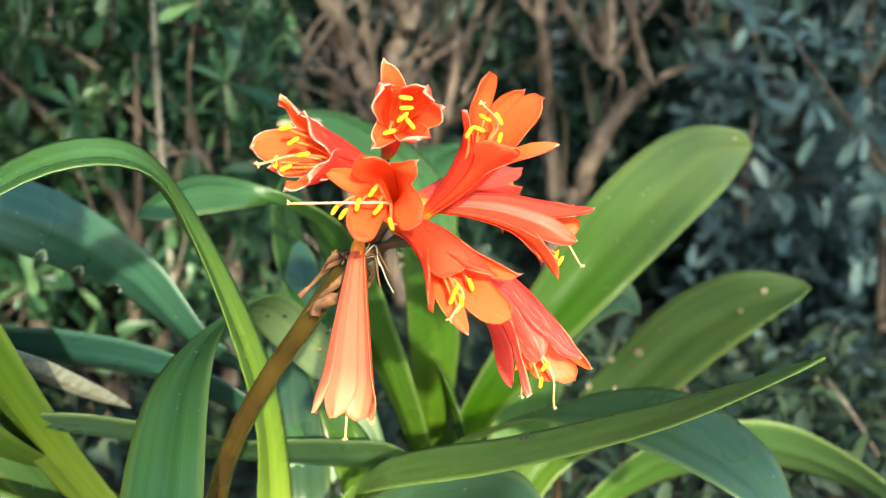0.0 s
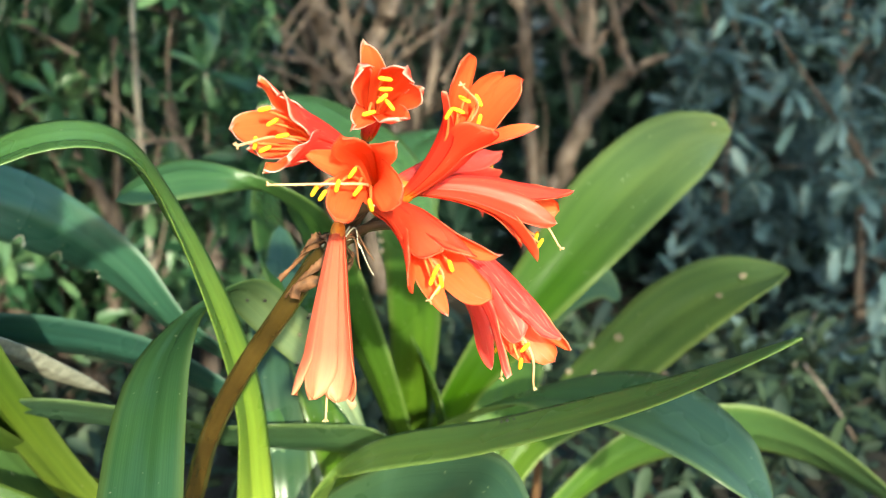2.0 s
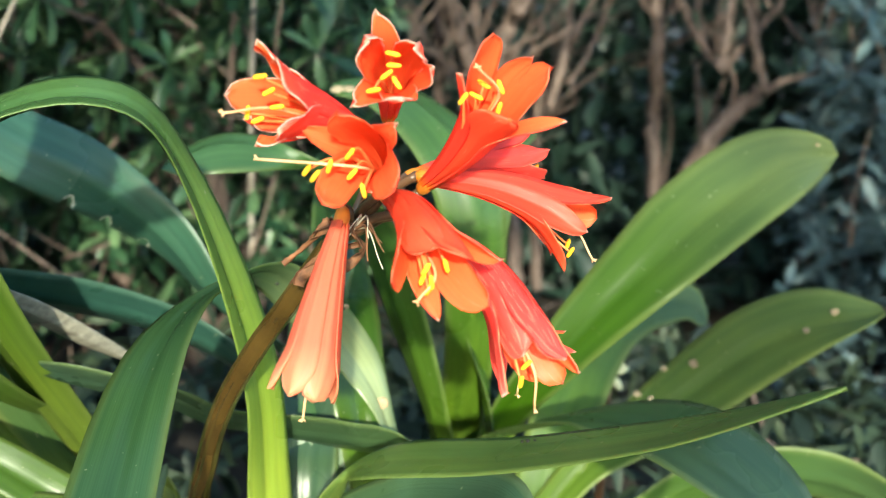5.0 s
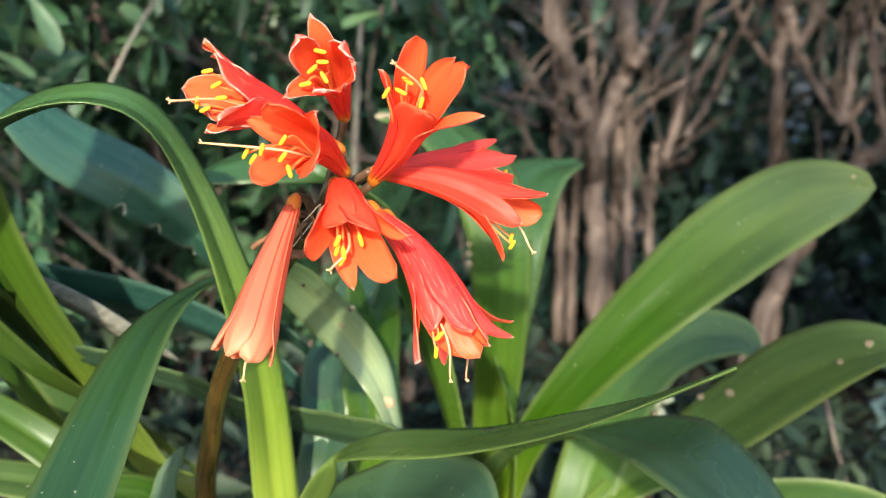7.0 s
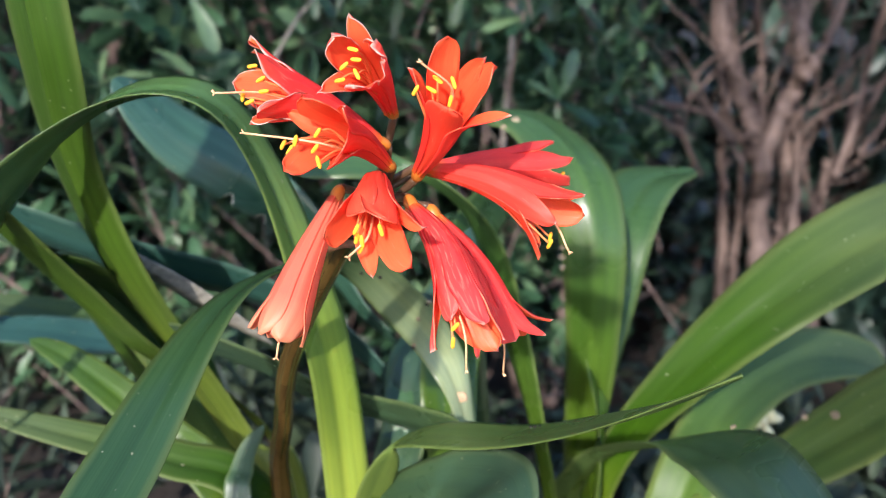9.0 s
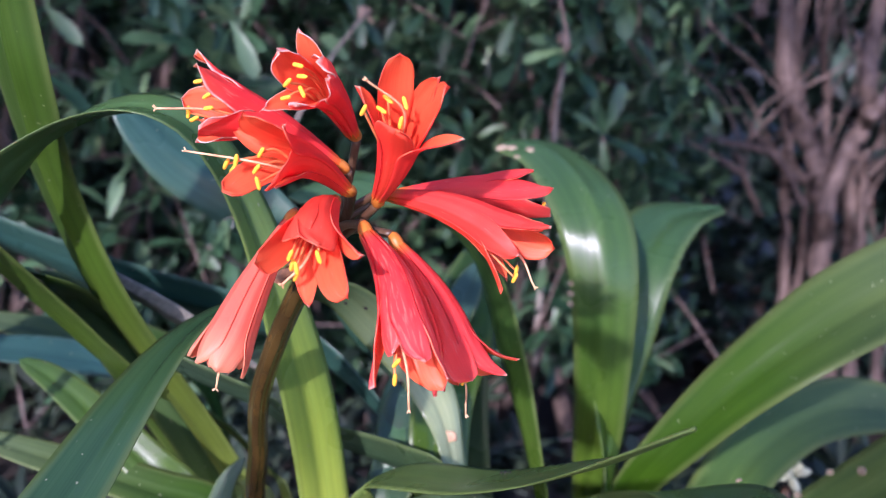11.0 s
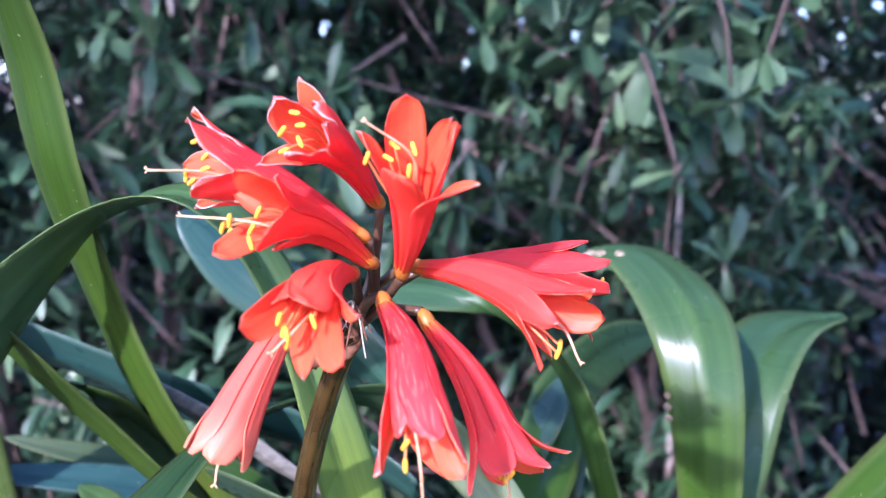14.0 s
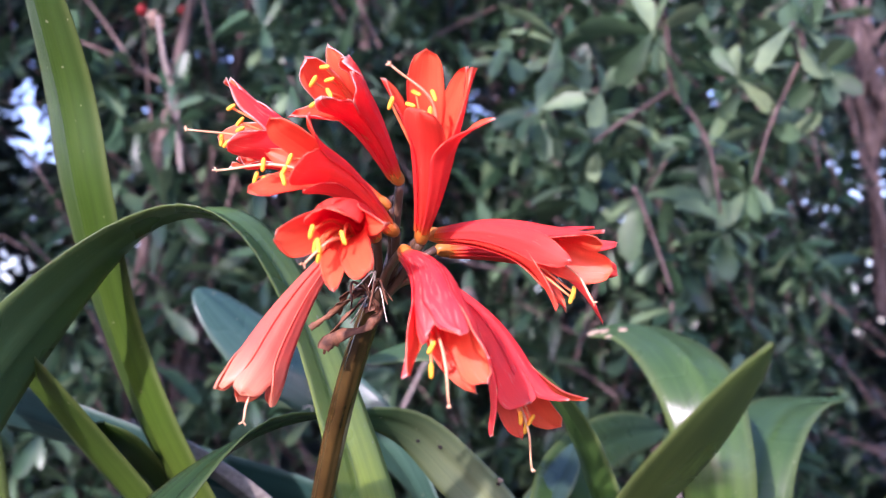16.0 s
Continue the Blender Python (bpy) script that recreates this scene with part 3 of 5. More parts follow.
part("leaf", strap_leaf(
    [(0.005, 0.431, 0.000), (0.012, 0.428, 0.088), (0.021, 0.424, 0.191), (0.017, 0.424, 0.276), (-0.015, 0.433, 0.310), (-0.040, 0.441, 0.309), (-0.065, 0.450, 0.305), (-0.102, 0.440, 0.313), (-0.120, 0.435, 0.322), (-0.138, 0.428, 0.329), (-0.156, 0.422, 0.335), (-0.175, 0.415, 0.341)],
    [(-0.0011, -0.0054, 0.0062), (-0.0012, -0.0060, 0.0069), (-0.0013, -0.0066, 0.0076), (-0.0015, -0.0073, 0.0083), (-0.0015, -0.0075, 0.0086), (-0.0051, -0.0085, 0.0115), (-0.0026, -0.0117, 0.0129), (0.0087, -0.0141, 0.0110), (0.0094, -0.0143, 0.0106), (0.0092, -0.0147, 0.0104), (0.0089, -0.0150, 0.0106), (0.0088, -0.0153, 0.0107)], round_tip=0.058), lily_b)
part("leaf", strap_leaf(
    [(-0.069, 0.430, 0.000), (-0.074, 0.418, 0.071), (-0.086, 0.396, 0.150), (-0.102, 0.381, 0.222), (-0.116, 0.391, 0.274), (-0.119, 0.399, 0.284), (-0.120, 0.406, 0.292), (-0.117, 0.415, 0.301)],
    [(0.0065, 0.0020, 0.0006), (0.0073, 0.0023, 0.0007), (0.0080, 0.0025, 0.0007), (0.0088, 0.0028, 0.0008), (0.0090, 0.0028, 0.0008), (0.0092, 0.0025, -0.0003), (0.0089, 0.0016, -0.0028), (0.0086, 0.0011, -0.0039)], round_tip=0.4), lily_b)
part("leaf", strap_leaf(
    [(-0.067, 0.453, 0.000), (-0.066, 0.448, 0.070), (-0.064, 0.440, 0.148), (-0.064, 0.439, 0.220), (-0.066, 0.456, 0.271), (-0.069, 0.474, 0.292), (-0.074, 0.491, 0.314), (-0.077, 0.518, 0.333), (-0.075, 0.546, 0.354), (-0.079, 0.572, 0.369)],
    [(0.0093, 0.0004, 0.0008), (0.0104, 0.0005, 0.0009), (0.0115, 0.0006, 0.0010), (0.0125, 0.0006, 0.0011), (0.0129, 0.0006, 0.0011), (0.0129, 0.0008, 0.0018), (0.0129, 0.0010, 0.0015), (0.0130, 0.0005, -0.0004), (0.0130, 0.0006, -0.0001), (0.0129, 0.0012, 0.0014)]), lily_b)
part("leaf", strap_leaf(
    [(-0.059, 0.452, 0.000), (-0.056, 0.449, 0.076), (-0.052, 0.447, 0.161), (-0.052, 0.452, 0.239), (-0.063, 0.474, 0.292), (-0.071, 0.487, 0.307), (-0.078, 0.500, 0.319), (-0.078, 0.513, 0.327)],
    [(0.0127, 0.0043, 0.0026), (0.0142, 0.0047, 0.0030), (0.0157, 0.0052, 0.0033), (0.0172, 0.0057, 0.0036), (0.0177, 0.0059, 0.0037), (0.0177, 0.0060, 0.0037), (0.0183, 0.0051, 0.0001), (0.0180, 0.0034, -0.0052)], mat=LEAF_SUNNY_FOOT), lily_b)
part("leaf", strap_leaf(
    [(-0.049, 0.424, 0.000), (-0.053, 0.422, 0.071), (-0.061, 0.418, 0.156), (-0.064, 0.413, 0.237), (-0.052, 0.405, 0.280), (-0.023, 0.396, 0.304), (-0.011, 0.394, 0.310), (0.005, 0.383, 0.318), (0.021, 0.366, 0.329), (0.031, 0.351, 0.327), (0.036, 0.340, 0.321)],
    [(-0.0020, -0.0098, -0.0090), (-0.0021, -0.0106, -0.0098), (-0.0023, -0.0115, -0.0106), (-0.0025, -0.0123, -0.0114), (-0.0018, -0.0095, -0.0087), (-0.0020, -0.0102, -0.0094), (-0.0038, -0.0104, -0.0106), (-0.0080, -0.0115, -0.0123), (-0.0128, -0.0104, -0.0087), (-0.0163, -0.0090, -0.0015), (-0.0163, -0.0086, 0.0026)], fold=0.08, rib=0.015), lily_b)
lily_c = thing("lily_plant", (-0.100, 0.435, 0.0), "clump of upright strap leaves, yellow-green at the foot", "lily plant", "lily clump")
part("leaf", strap_leaf(
    [(-0.114, 0.485, 0.000), (-0.134, 0.455, 0.241), (-0.156, 0.460, 0.259), (-0.171, 0.446, 0.295), (-0.177, 0.393, 0.372), (-0.183, 0.368, 0.429), (-0.166, 0.338, 0.478), (-0.161, 0.323, 0.522), (-0.144, 0.291, 0.569)],
    [(0.0085, -0.0002, 0.0006), (0.0106, -0.0003, 0.0007), (0.0116, -0.0003, 0.0007), (0.0122, -0.0003, 0.0008), (0.0141, -0.0012, -0.0001), (0.0161, -0.0019, -0.0028), (0.0172, -0.0007, -0.0045), (0.0178, -0.0011, -0.0053), (0.0180, -0.0010, -0.0074)], round_tip=0.122, mat=LEAF_OLIVE), lily_c, "tall upright strap leaf")
part("leaf", strap_leaf(
    [(-0.166, 0.530, 0.000), (-0.186, 0.500, 0.210), (-0.212, 0.516, 0.213), (-0.213, 0.488, 0.253), (-0.219, 0.462, 0.294), (-0.219, 0.432, 0.333), (-0.207, 0.398, 0.368), (-0.182, 0.360, 0.389)],
    [(0.0092, 0.0040, 0.0032), (0.0124, 0.0055, 0.0043), (0.0131, 0.0058, 0.0045), (0.0179, 0.0033, 0.0039), (0.0213, 0.0008, 0.0019), (0.0214, 0.0015, -0.0022), (0.0191, 0.0040, -0.0066), (0.0181, 0.0104, -0.0036)], round_tip=0.142, mat=LEAF_OLIVE), lily_c)
part("leaf", strap_leaf(
    [(-0.122, 0.522, 0.000), (-0.142, 0.492, 0.223), (-0.167, 0.498, 0.250), (-0.186, 0.484, 0.276), (-0.189, 0.417, 0.326), (-0.195, 0.376, 0.369), (-0.197, 0.340, 0.407), (-0.213, 0.319, 0.436), (-0.232, 0.288, 0.457)],
    [(0.0065, -0.0041, 0.0006), (0.0081, -0.0051, 0.0007), (0.0088, -0.0056, 0.0008), (0.0093, -0.0059, 0.0008), (0.0130, -0.0067, 0.0042), (0.0150, -0.0075, 0.0058), (0.0160, -0.0077, 0.0043), (0.0169, -0.0090, 0.0026), (0.0174, -0.0098, 0.0013)], round_tip=0.099, mat=LEAF_OLIVE), lily_c)
part("leaf", strap_leaf(
    [(-0.094, 0.438, 0.000), (-0.094, 0.433, 0.074), (-0.097, 0.422, 0.157), (-0.110, 0.410, 0.230), (-0.141, 0.403, 0.276), (-0.163, 0.402, 0.289), (-0.184, 0.400, 0.302), (-0.210, 0.402, 0.312), (-0.231, 0.404, 0.318), (-0.256, 0.409, 0.319)],
    [(0.0023, 0.0066, 0.0043), (0.0025, 0.0074, 0.0048), (0.0028, 0.0082, 0.0053), (0.0031, 0.0089, 0.0058), (0.0032, 0.0092, 0.0059), (0.0032, 0.0092, 0.0059), (0.0031, 0.0091, 0.0061), (0.0028, 0.0089, 0.0065), (0.0023, 0.0086, 0.0072), (0.0019, 0.0083, 0.0076)], round_tip=0.4, mat=LEAF_OLIVE), lily_c)
part("leaf", strap_leaf(
    [(-0.157, 0.443, 0.000), (-0.164, 0.456, 0.082), (-0.182, 0.481, 0.174), (-0.209, 0.497, 0.252), (-0.244, 0.483, 0.293), (-0.266, 0.463, 0.301), (-0.279, 0.446, 0.307), (-0.294, 0.428, 0.311), (-0.312, 0.408, 0.314), (-0.330, 0.388, 0.315)],
    [(-0.0043, 0.0068, 0.0054), (-0.0048, 0.0076, 0.0060), (-0.0053, 0.0084, 0.0066), (-0.0058, 0.0092, 0.0072), (-0.0060, 0.0094, 0.0075), (-0.0063, 0.0090, 0.0077), (-0.0072, 0.0081, 0.0079), (-0.0077, 0.0081, 0.0074), (-0.0081, 0.0079, 0.0072), (-0.0085, 0.0077, 0.0071)], round_tip=0.5, mat=LEAF_SKY_TINT), lily_c)
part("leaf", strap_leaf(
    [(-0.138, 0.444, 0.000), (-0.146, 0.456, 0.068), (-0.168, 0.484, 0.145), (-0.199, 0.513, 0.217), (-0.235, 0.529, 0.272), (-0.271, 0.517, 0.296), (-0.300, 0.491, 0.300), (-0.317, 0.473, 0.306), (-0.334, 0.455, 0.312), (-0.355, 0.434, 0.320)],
    [(-0.0047, 0.0062, 0.0048), (-0.0051, 0.0068, 0.0053), (-0.0055, 0.0073, 0.0057), (-0.0059, 0.0078, 0.0061), (-0.0063, 0.0084, 0.0065), (-0.0065, 0.0086, 0.0067), (-0.0065, 0.0085, 0.0069), (-0.0065, 0.0082, 0.0073), (-0.0061, 0.0085, 0.0072), (-0.0058, 0.0088, 0.0071)], round_tip=0.5, mat=LEAF_SHADED), lily_c)
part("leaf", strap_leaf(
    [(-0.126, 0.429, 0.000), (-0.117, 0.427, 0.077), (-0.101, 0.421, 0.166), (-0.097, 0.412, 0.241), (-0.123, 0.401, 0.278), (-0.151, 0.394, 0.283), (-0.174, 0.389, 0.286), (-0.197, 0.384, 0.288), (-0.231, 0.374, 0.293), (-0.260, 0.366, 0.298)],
    [(-0.0013, 0.0082, 0.0038), (-0.0014, 0.0091, 0.0043), (-0.0016, 0.0100, 0.0047), (-0.0017, 0.0110, 0.0052), (-0.0018, 0.0113, 0.0053), (-0.0018, 0.0113, 0.0054), (-0.0019, 0.0112, 0.0055), (-0.0023, 0.0111, 0.0055), (-0.0023, 0.0111, 0.0055), (-0.0022, 0.0112, 0.0055)], round_tip=0.5, mat=LEAF_SHADED), lily_c)
part("leaf", strap_leaf(
    [(-0.417, 0.520, -0.000), (-0.372, 0.466, 0.139), (-0.337, 0.424, 0.238), (-0.313, 0.395, 0.306), (-0.286, 0.362, 0.387), (-0.280, 0.336, 0.430), (-0.283, 0.312, 0.463)],
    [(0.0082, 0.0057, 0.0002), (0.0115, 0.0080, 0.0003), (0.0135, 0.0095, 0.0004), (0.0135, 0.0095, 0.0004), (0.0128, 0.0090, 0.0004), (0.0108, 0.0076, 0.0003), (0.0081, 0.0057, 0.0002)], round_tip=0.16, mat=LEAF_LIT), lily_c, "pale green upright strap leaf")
part("leaf", strap_leaf(
    [(-0.150, 0.490, 0.000), (-0.163, 0.475, 0.200), (-0.200, 0.442, 0.313), (-0.205, 0.410, 0.352), (-0.208, 0.394, 0.369), (-0.208, 0.381, 0.381)],
    [(0.0033, 0.0037, 0.0062), (0.0037, 0.0042, 0.0070), (0.0047, 0.0053, 0.0090), (0.0047, 0.0053, 0.0090), (0.0039, 0.0044, 0.0074), (0.0029, 0.0032, 0.0055)], round_tip=0.12, fold=0.2, mat=LEAF_EDGED), lily_c, "short yellow-green pointed leaf")
part("leaf", strap_leaf(
    [(-0.192, 0.400, 0.381), (-0.185, 0.412, 0.371), (-0.176, 0.428, 0.358), (-0.163, 0.452, 0.336), (-0.150, 0.474, 0.316)],
    [(0.0030, 0.0004, 0.0020), (0.0040, 0.0006, 0.0030), (0.0042, 0.0006, 0.0036), (0.0036, 0.0006, 0.0030), (0.0012, 0.0002, 0.0010)], fold=0.25, mat=DRY_LEAF), lily_c, "dry papery whitish leaf strip")
for blade, at, normal, size in (
        (blade_i, (0.1280, 0.6569, 0.2654), (-0.41, -0.82, 0.40), 0.0032), (blade_i, (0.1865, 0.6373, 0.3023), (-0.63, -0.34, 0.70), 0.0022),
        (blade_i, (0.2009, 0.6398, 0.3146), (-0.51, -0.74, 0.44), 0.0026), (blade_i, (0.1112, 0.6607, 0.2584), (-0.33, -0.81, 0.49), 0.0023),
        (blade_i, (0.0963, 0.6555, 0.2416), (-0.25, -0.80, 0.54), 0.0027), (blade_j, (0.0878, 0.5086, 0.3098), (-0.57, 0.08, 0.82), 0.0018),
        (blade_k, (0.2118, 0.6215, 0.2182), (-0.18, -0.97, 0.16), 0.0027), (blade_n, (0.0048, 0.5850, 0.3223), (0.42, -0.91, -0.07), 0.0022),
        (blade_h, (0.1818, 0.6666, 0.4060), (0.40, -0.91, 0.12), 0.0013), (blade_e, (-0.0556, 0.4527, 0.3549), (0.22, -0.87, -0.44), 0.0010),
        (blade_e, (-0.0503, 0.4525, 0.3645), (0.58, -0.77, -0.28), 0.0013), (blade_e, (-0.0565, 0.4505, 0.3422), (0.66, -0.74, 0.11), 0.0009)):
    scar(blade, at, normal, size)
for at, normal, size in (((-0.0680, 0.4353, 0.3785), (0.45, -0.74, -0.5), 0.0011), ((-0.0520, 0.4538, 0.3628), (0.61, -0.77, -0.21), 0.0010), ((-0.0573, 0.4516, 0.3407), (0.59, -0.8, 0.1), 0.0012), ((-0.0743, 0.4287, 0.3812), (0.61, -0.66, -0.45), 0.0008)):
    scar(blade_e, at, normal, size, DIRT, "dirt_speck")
scar(blade_e, (-0.0342, 0.4596, 0.3172), (0.59, -0.65, 0.47), 0.0034, RUST, "rusty_patch")
for at, normal, size in (((-0.0853, 0.6191, 0.4257), (-0.12, -0.38, 0.92), 0.0040), ((-0.0731, 0.6181, 0.4265), (-0.03, -0.3, 0.95), 0.0032), ((-0.0768, 0.6089, 0.4228), (-0.06, -0.4, 0.92), 0.0022),
                         ((-0.0917, 0.6198, 0.4248), (-0.23, -0.47, 0.85), 0.0042), ((-0.0236, 0.5727, 0.3604), (0.14, -0.99, -0.06), 0.0024), ((-0.0240, 0.5727, 0.3660), (0.14, -0.99, -0.06), 0.0020), ((-0.0232, 0.5727, 0.3545), (0.14, -0.99, -0.06), 0.0022)):
    scar(blade_n, at, normal, size)
for at, size in (((0.0320, 0.3705, 0.3540), 0.0009), ((0.0345, 0.3690, 0.3552), 0.0007), ((0.0300, 0.3715, 0.3530), 0.0006)):
    scar(blade_g, at, (-0.44, 0.13, 0.89), size, DIRT, "dirt_speck")


# ---- flowers ----
def flower_frame(base, mouth):
    a = unit(np.subtract(mouth, base))
    e1 = unit(np.cross((0, 0, 1), a))
    return a, e1, np.cross(a, e1)


def tepal_mesh(base, mouth, bend, slot, angle, radius, ahead, half_lobe, mats, crumple, wide, opens):
    """One tepal, from the foot of the trumpet to its flared tip. slot: its bearing in the closed tube.
    angle, radius and ahead place the tip about the mouth. half_lobe: half the width of its free lobe. opens: where it leaves the tube. mats: outer face, inner face."""
    a, e1, e2 = flower_frame(base, mouth)
    length = np.linalg.norm(np.subtract(mouth, base))
    outer = half_lobe < 0.0047
    n, m = 40, 13
    rng = random.Random(int(angle * 7 + radius * 131))
    turn = (angle - slot + 180) % 360 - 180
    verts, uvs = [], []
    twist, ph = rng.uniform(-0.16, 0.16), rng.uniform(0, 6)
    spread = 1.2 + 1.3 * min(1.0, max(0.0, (radius - 0.009) / 0.008))
    for face in (1, -1):
        for k in range(n):
            s = k / (n - 1)
            s = s + 0.10 * math.sin(math.pi * s) ** 2 * (1 - s)
            x = s * (length + ahead)
            f = min(max(x / length, 0), 1)
            axis = np.asarray(base) + a * x + np.asarray(bend) * math.sin(math.pi * f) * length
            w = min(1.0, max(0.0, (s - opens + 0.06) / (1.06 - opens)))
            tubular = wide * (0.0019 + 0.0064 * f ** 1.05) + (0.00025 if outer else -0.00025)
            flare = tubular + (radius - tubular) * (w ** spread if radius > tubular else w)
            closed = tubular * (0.66 if outer else 0.84)
            g = min(1.0, max(0.0, (s - opens) / (1 - opens) / 0.5))
            g = g * g * (3 - 2 * g)
            taper = max(0.0, (s - opens - 0.12 * (1 - opens)) / (0.88 * (1 - opens)))
            lobe = half_lobe * max(0.0, 1 - taper ** (2.6 if outer else 4.2)) ** (0.72 if outer else 0.52)
            half = (1 - g) * closed + g * lobe
            curve = max(flare * (1 - w) + 0.012 * w, tubular)
            th = radians(slot + turn * w ** 1.2)
            d1 = math.cos(th) * e1 + math.sin(th) * e2
            d2 = -math.sin(th) * e1 + math.cos(th) * e2
            for j in range(m):
                q = -1 + 2 * j / (m - 1)
                arc = q * half / curve
                out = flare - curve * (1 - math.cos(arc))
                side = curve * math.sin(arc)
                ruffle = 0.0005 * w * math.sin(8 * s + 3 * q + ph) - 0.0008 * w * q * q
                ruffle += crumple * w * abs(q) ** 2 * math.sin(27 * s + 5 * q + ph * 3)
                ridge = (0.00030 if face > 0 else -0.00030) * max(0.0, 1 - abs(q) / 0.16) * (1 - 0.5 * w)
                groove = -0.00018 * (1 - w) * math.exp(-((abs(q) - 0.45) / 0.12) ** 2)
                rad = out + ruffle + ridge + groove + face * 0.0002
                verts.append(axis + d1 * (rad + twist * w * half * q) + d2 * side)
                uvs.append((q * 0.5 + 0.5, s))
    faces, slots, hn = [], [], n * m
    for k in range(n - 1):
        for j in range(m - 1):
            q = k * m + j
            faces.append((q, q + 1, q + m + 1, q + m))
            faces.append((hn + q + m, hn + q + m + 1, hn + q + 1, hn + q))
            slots += [0, 1]
        for j in (0, m - 1):
            q = k * m + j
            faces.append((q, q + m, hn + q + m, hn + q))
            slots.append(0)
    for j in range(m - 1):
        q = (n - 1) * m + j
        faces.append((q, q + 1, hn + q + 1, hn + q))
        slots.append(0)
    return mesh_of("tepal", verts, faces, mats, uvs, slots=slots)


def ovoid(at, along, long, thick, n=9, sides=10, blunt=2.0):
    along = unit(np.asarray(along, float))
    pts = [np.asarray(at) + along * long * x for x in np.linspace(-0.5, 0.5, n)]
    rad = [max(0.05, math.sqrt(max(0.0, 1 - abs(2 * x) ** blunt))) * thick for x in np.linspace(-0.5, 0.5, n)]
    return tube(pts, rad, n, sides)


def flower(plant, node_at, base, mouth, bend, tips, anthers=(), style=None, whorl=None, wide=1.0, opens=0.66, crumple=0.0003, label=""):
    """A trumpet of six tepals. tips: the place of each tepal's tip and half the width of its lobe in millimetres.
    anthers: the place of each, and its lean to the side and upward."""
    a, e1, e2 = flower_frame(base, mouth)
    base, mouth = np.asarray(base), np.asarray(mouth)
    length = np.linalg.norm(mouth - base)
    ov = ovoid(base - a * 0.0010, a, 0.0086, 0.0024, 9)
    head = part("flower", mesh_of("ovary", *ov, OVARY), plant, label)
    set_out = []
    for x, y, z, half_lobe in tips:
        d = np.array([x, y, z]) - mouth
        ahead = float(d @ a)
        set_out.append((math.degrees(math.atan2(d @ e2, d @ e1)) % 360, math.hypot(d @ e1, d @ e2), ahead, half_lobe / 1000))
    set_out.sort()
    shift = sum((t[0] - 60 * i + 180) % 360 - 180 for i, t in enumerate(set_out)) / len(set_out)
    for i, (angle, radius, ahead, half_lobe) in enumerate(set_out):
        mats = whorl or ([PETAL, PETAL_IN] if half_lobe < 0.0047 else [PETAL_SOFT, PETAL_IN])
        part("tepal", tepal_mesh(base, mouth, bend, shift + 60 * i, angle, radius, ahead, half_lobe, mats, crumple, wide, opens), head)
    for x, y, z, lean, rise in anthers:
        end = np.array([x, y, z])
        root = base + a * length * 0.42
        off = end - mouth
        off = off - a * (off @ a)
        mid = base + a * length * 0.74 + off * 0.62 + np.asarray(bend) * length * 0.7
        part("filament", mesh_of("filament", *tube([root, mid, end], [0.0005, 0.0005, 0.00035], 12, 6), FILAMENT), head)
        part("anther", mesh_of("anther", *ovoid(end, (lean, -0.15, rise), 0.0043, 0.00066, blunt=4.0), ANTHER), head)
    if style is not None:
        style = np.asarray(style)
        root = base + a * length * 0.4
        mid = base + a * length * 0.95 + np.asarray(bend) * length * 0.15 - np.array([0, 0, 0.0015])
        knots = [root, mid, style]
        pieces = [tube(knots, [0.00045, 0.00040, 0.00033], 16, 6)]
        d = unit(style - mid)
        for i in range(3):
            e = unit(np.cross(d, e1 + i * e2)) * (1 if i != 1 else -1)
            pieces.append(tube([style, style + d * 0.0008 + e * 0.0010], [0.00033, 0.0002], 4, 5))
        part("style", mesh_of("style", *joined(pieces), STYLE), head)
    # the pedicel, from the head of the stalk to the ovary
    start = np.asarray(node_at)
    foot = base - a * 0.0042
    bow = (start + foot) / 2 - a * 0.0035
    part("pedicel", mesh_of("pedicel", *tube([start, bow, foot], [0.0021, 0.0016, 0.0014, 0.0015], 16, 9), PEDICEL), head)
    return head


NODE = (-0.0290, 0.3440, 0.4330)
STALK = [(-0.031, 0.346, 0.435), (-0.047, 0.3525, 0.409), (-0.064, 0.363, 0.382), (-0.079, 0.374, 0.353), (-0.091, 0.390, 0.320), (-0.0985, 0.400, 0.282), (-0.095, 0.418, 0.18), (-0.065, 0.440, 0.0)]
part("flower_stalk", mesh_of("flower_stalk", *tube(STALK, [0.0034, 0.0037, 0.0038, 0.0039, 0.0041, 0.0043, 0.0050, 0.007], 60, 40, flutes=0.065), SCAPE), lily_b, "stout brown flower stalk")
flower(lily_b, NODE, (-0.0175, 0.3300, 0.4635), (-0.0408, 0.2978, 0.4825), (0, 0, 0.05),
       [(-0.0445, 0.2943, 0.4980, 4.2), (-0.0540, 0.2988, 0.4828, 5.6), (-0.0446, 0.2946, 0.4716, 4.0), (-0.0360, 0.2855, 0.4770, 5.0), (-0.0373, 0.2858, 0.4955, 4.4), (-0.0500, 0.3030, 0.4760, 4.2)],
       [(-0.0432, 0.2939, 0.4894, 1, 0.25), (-0.0415, 0.2959, 0.4853, 1, 0.6), (-0.0461, 0.2930, 0.4801, 0.2, 1), (-0.0434, 0.2925, 0.4785, 1, 0.5), (-0.0385, 0.2930, 0.4822, 1, 0.2)],
       style=(-0.0492, 0.2827, 0.4818), whorl=[PETAL_TORN, PETAL_TORN_IN], crumple=0.0012)
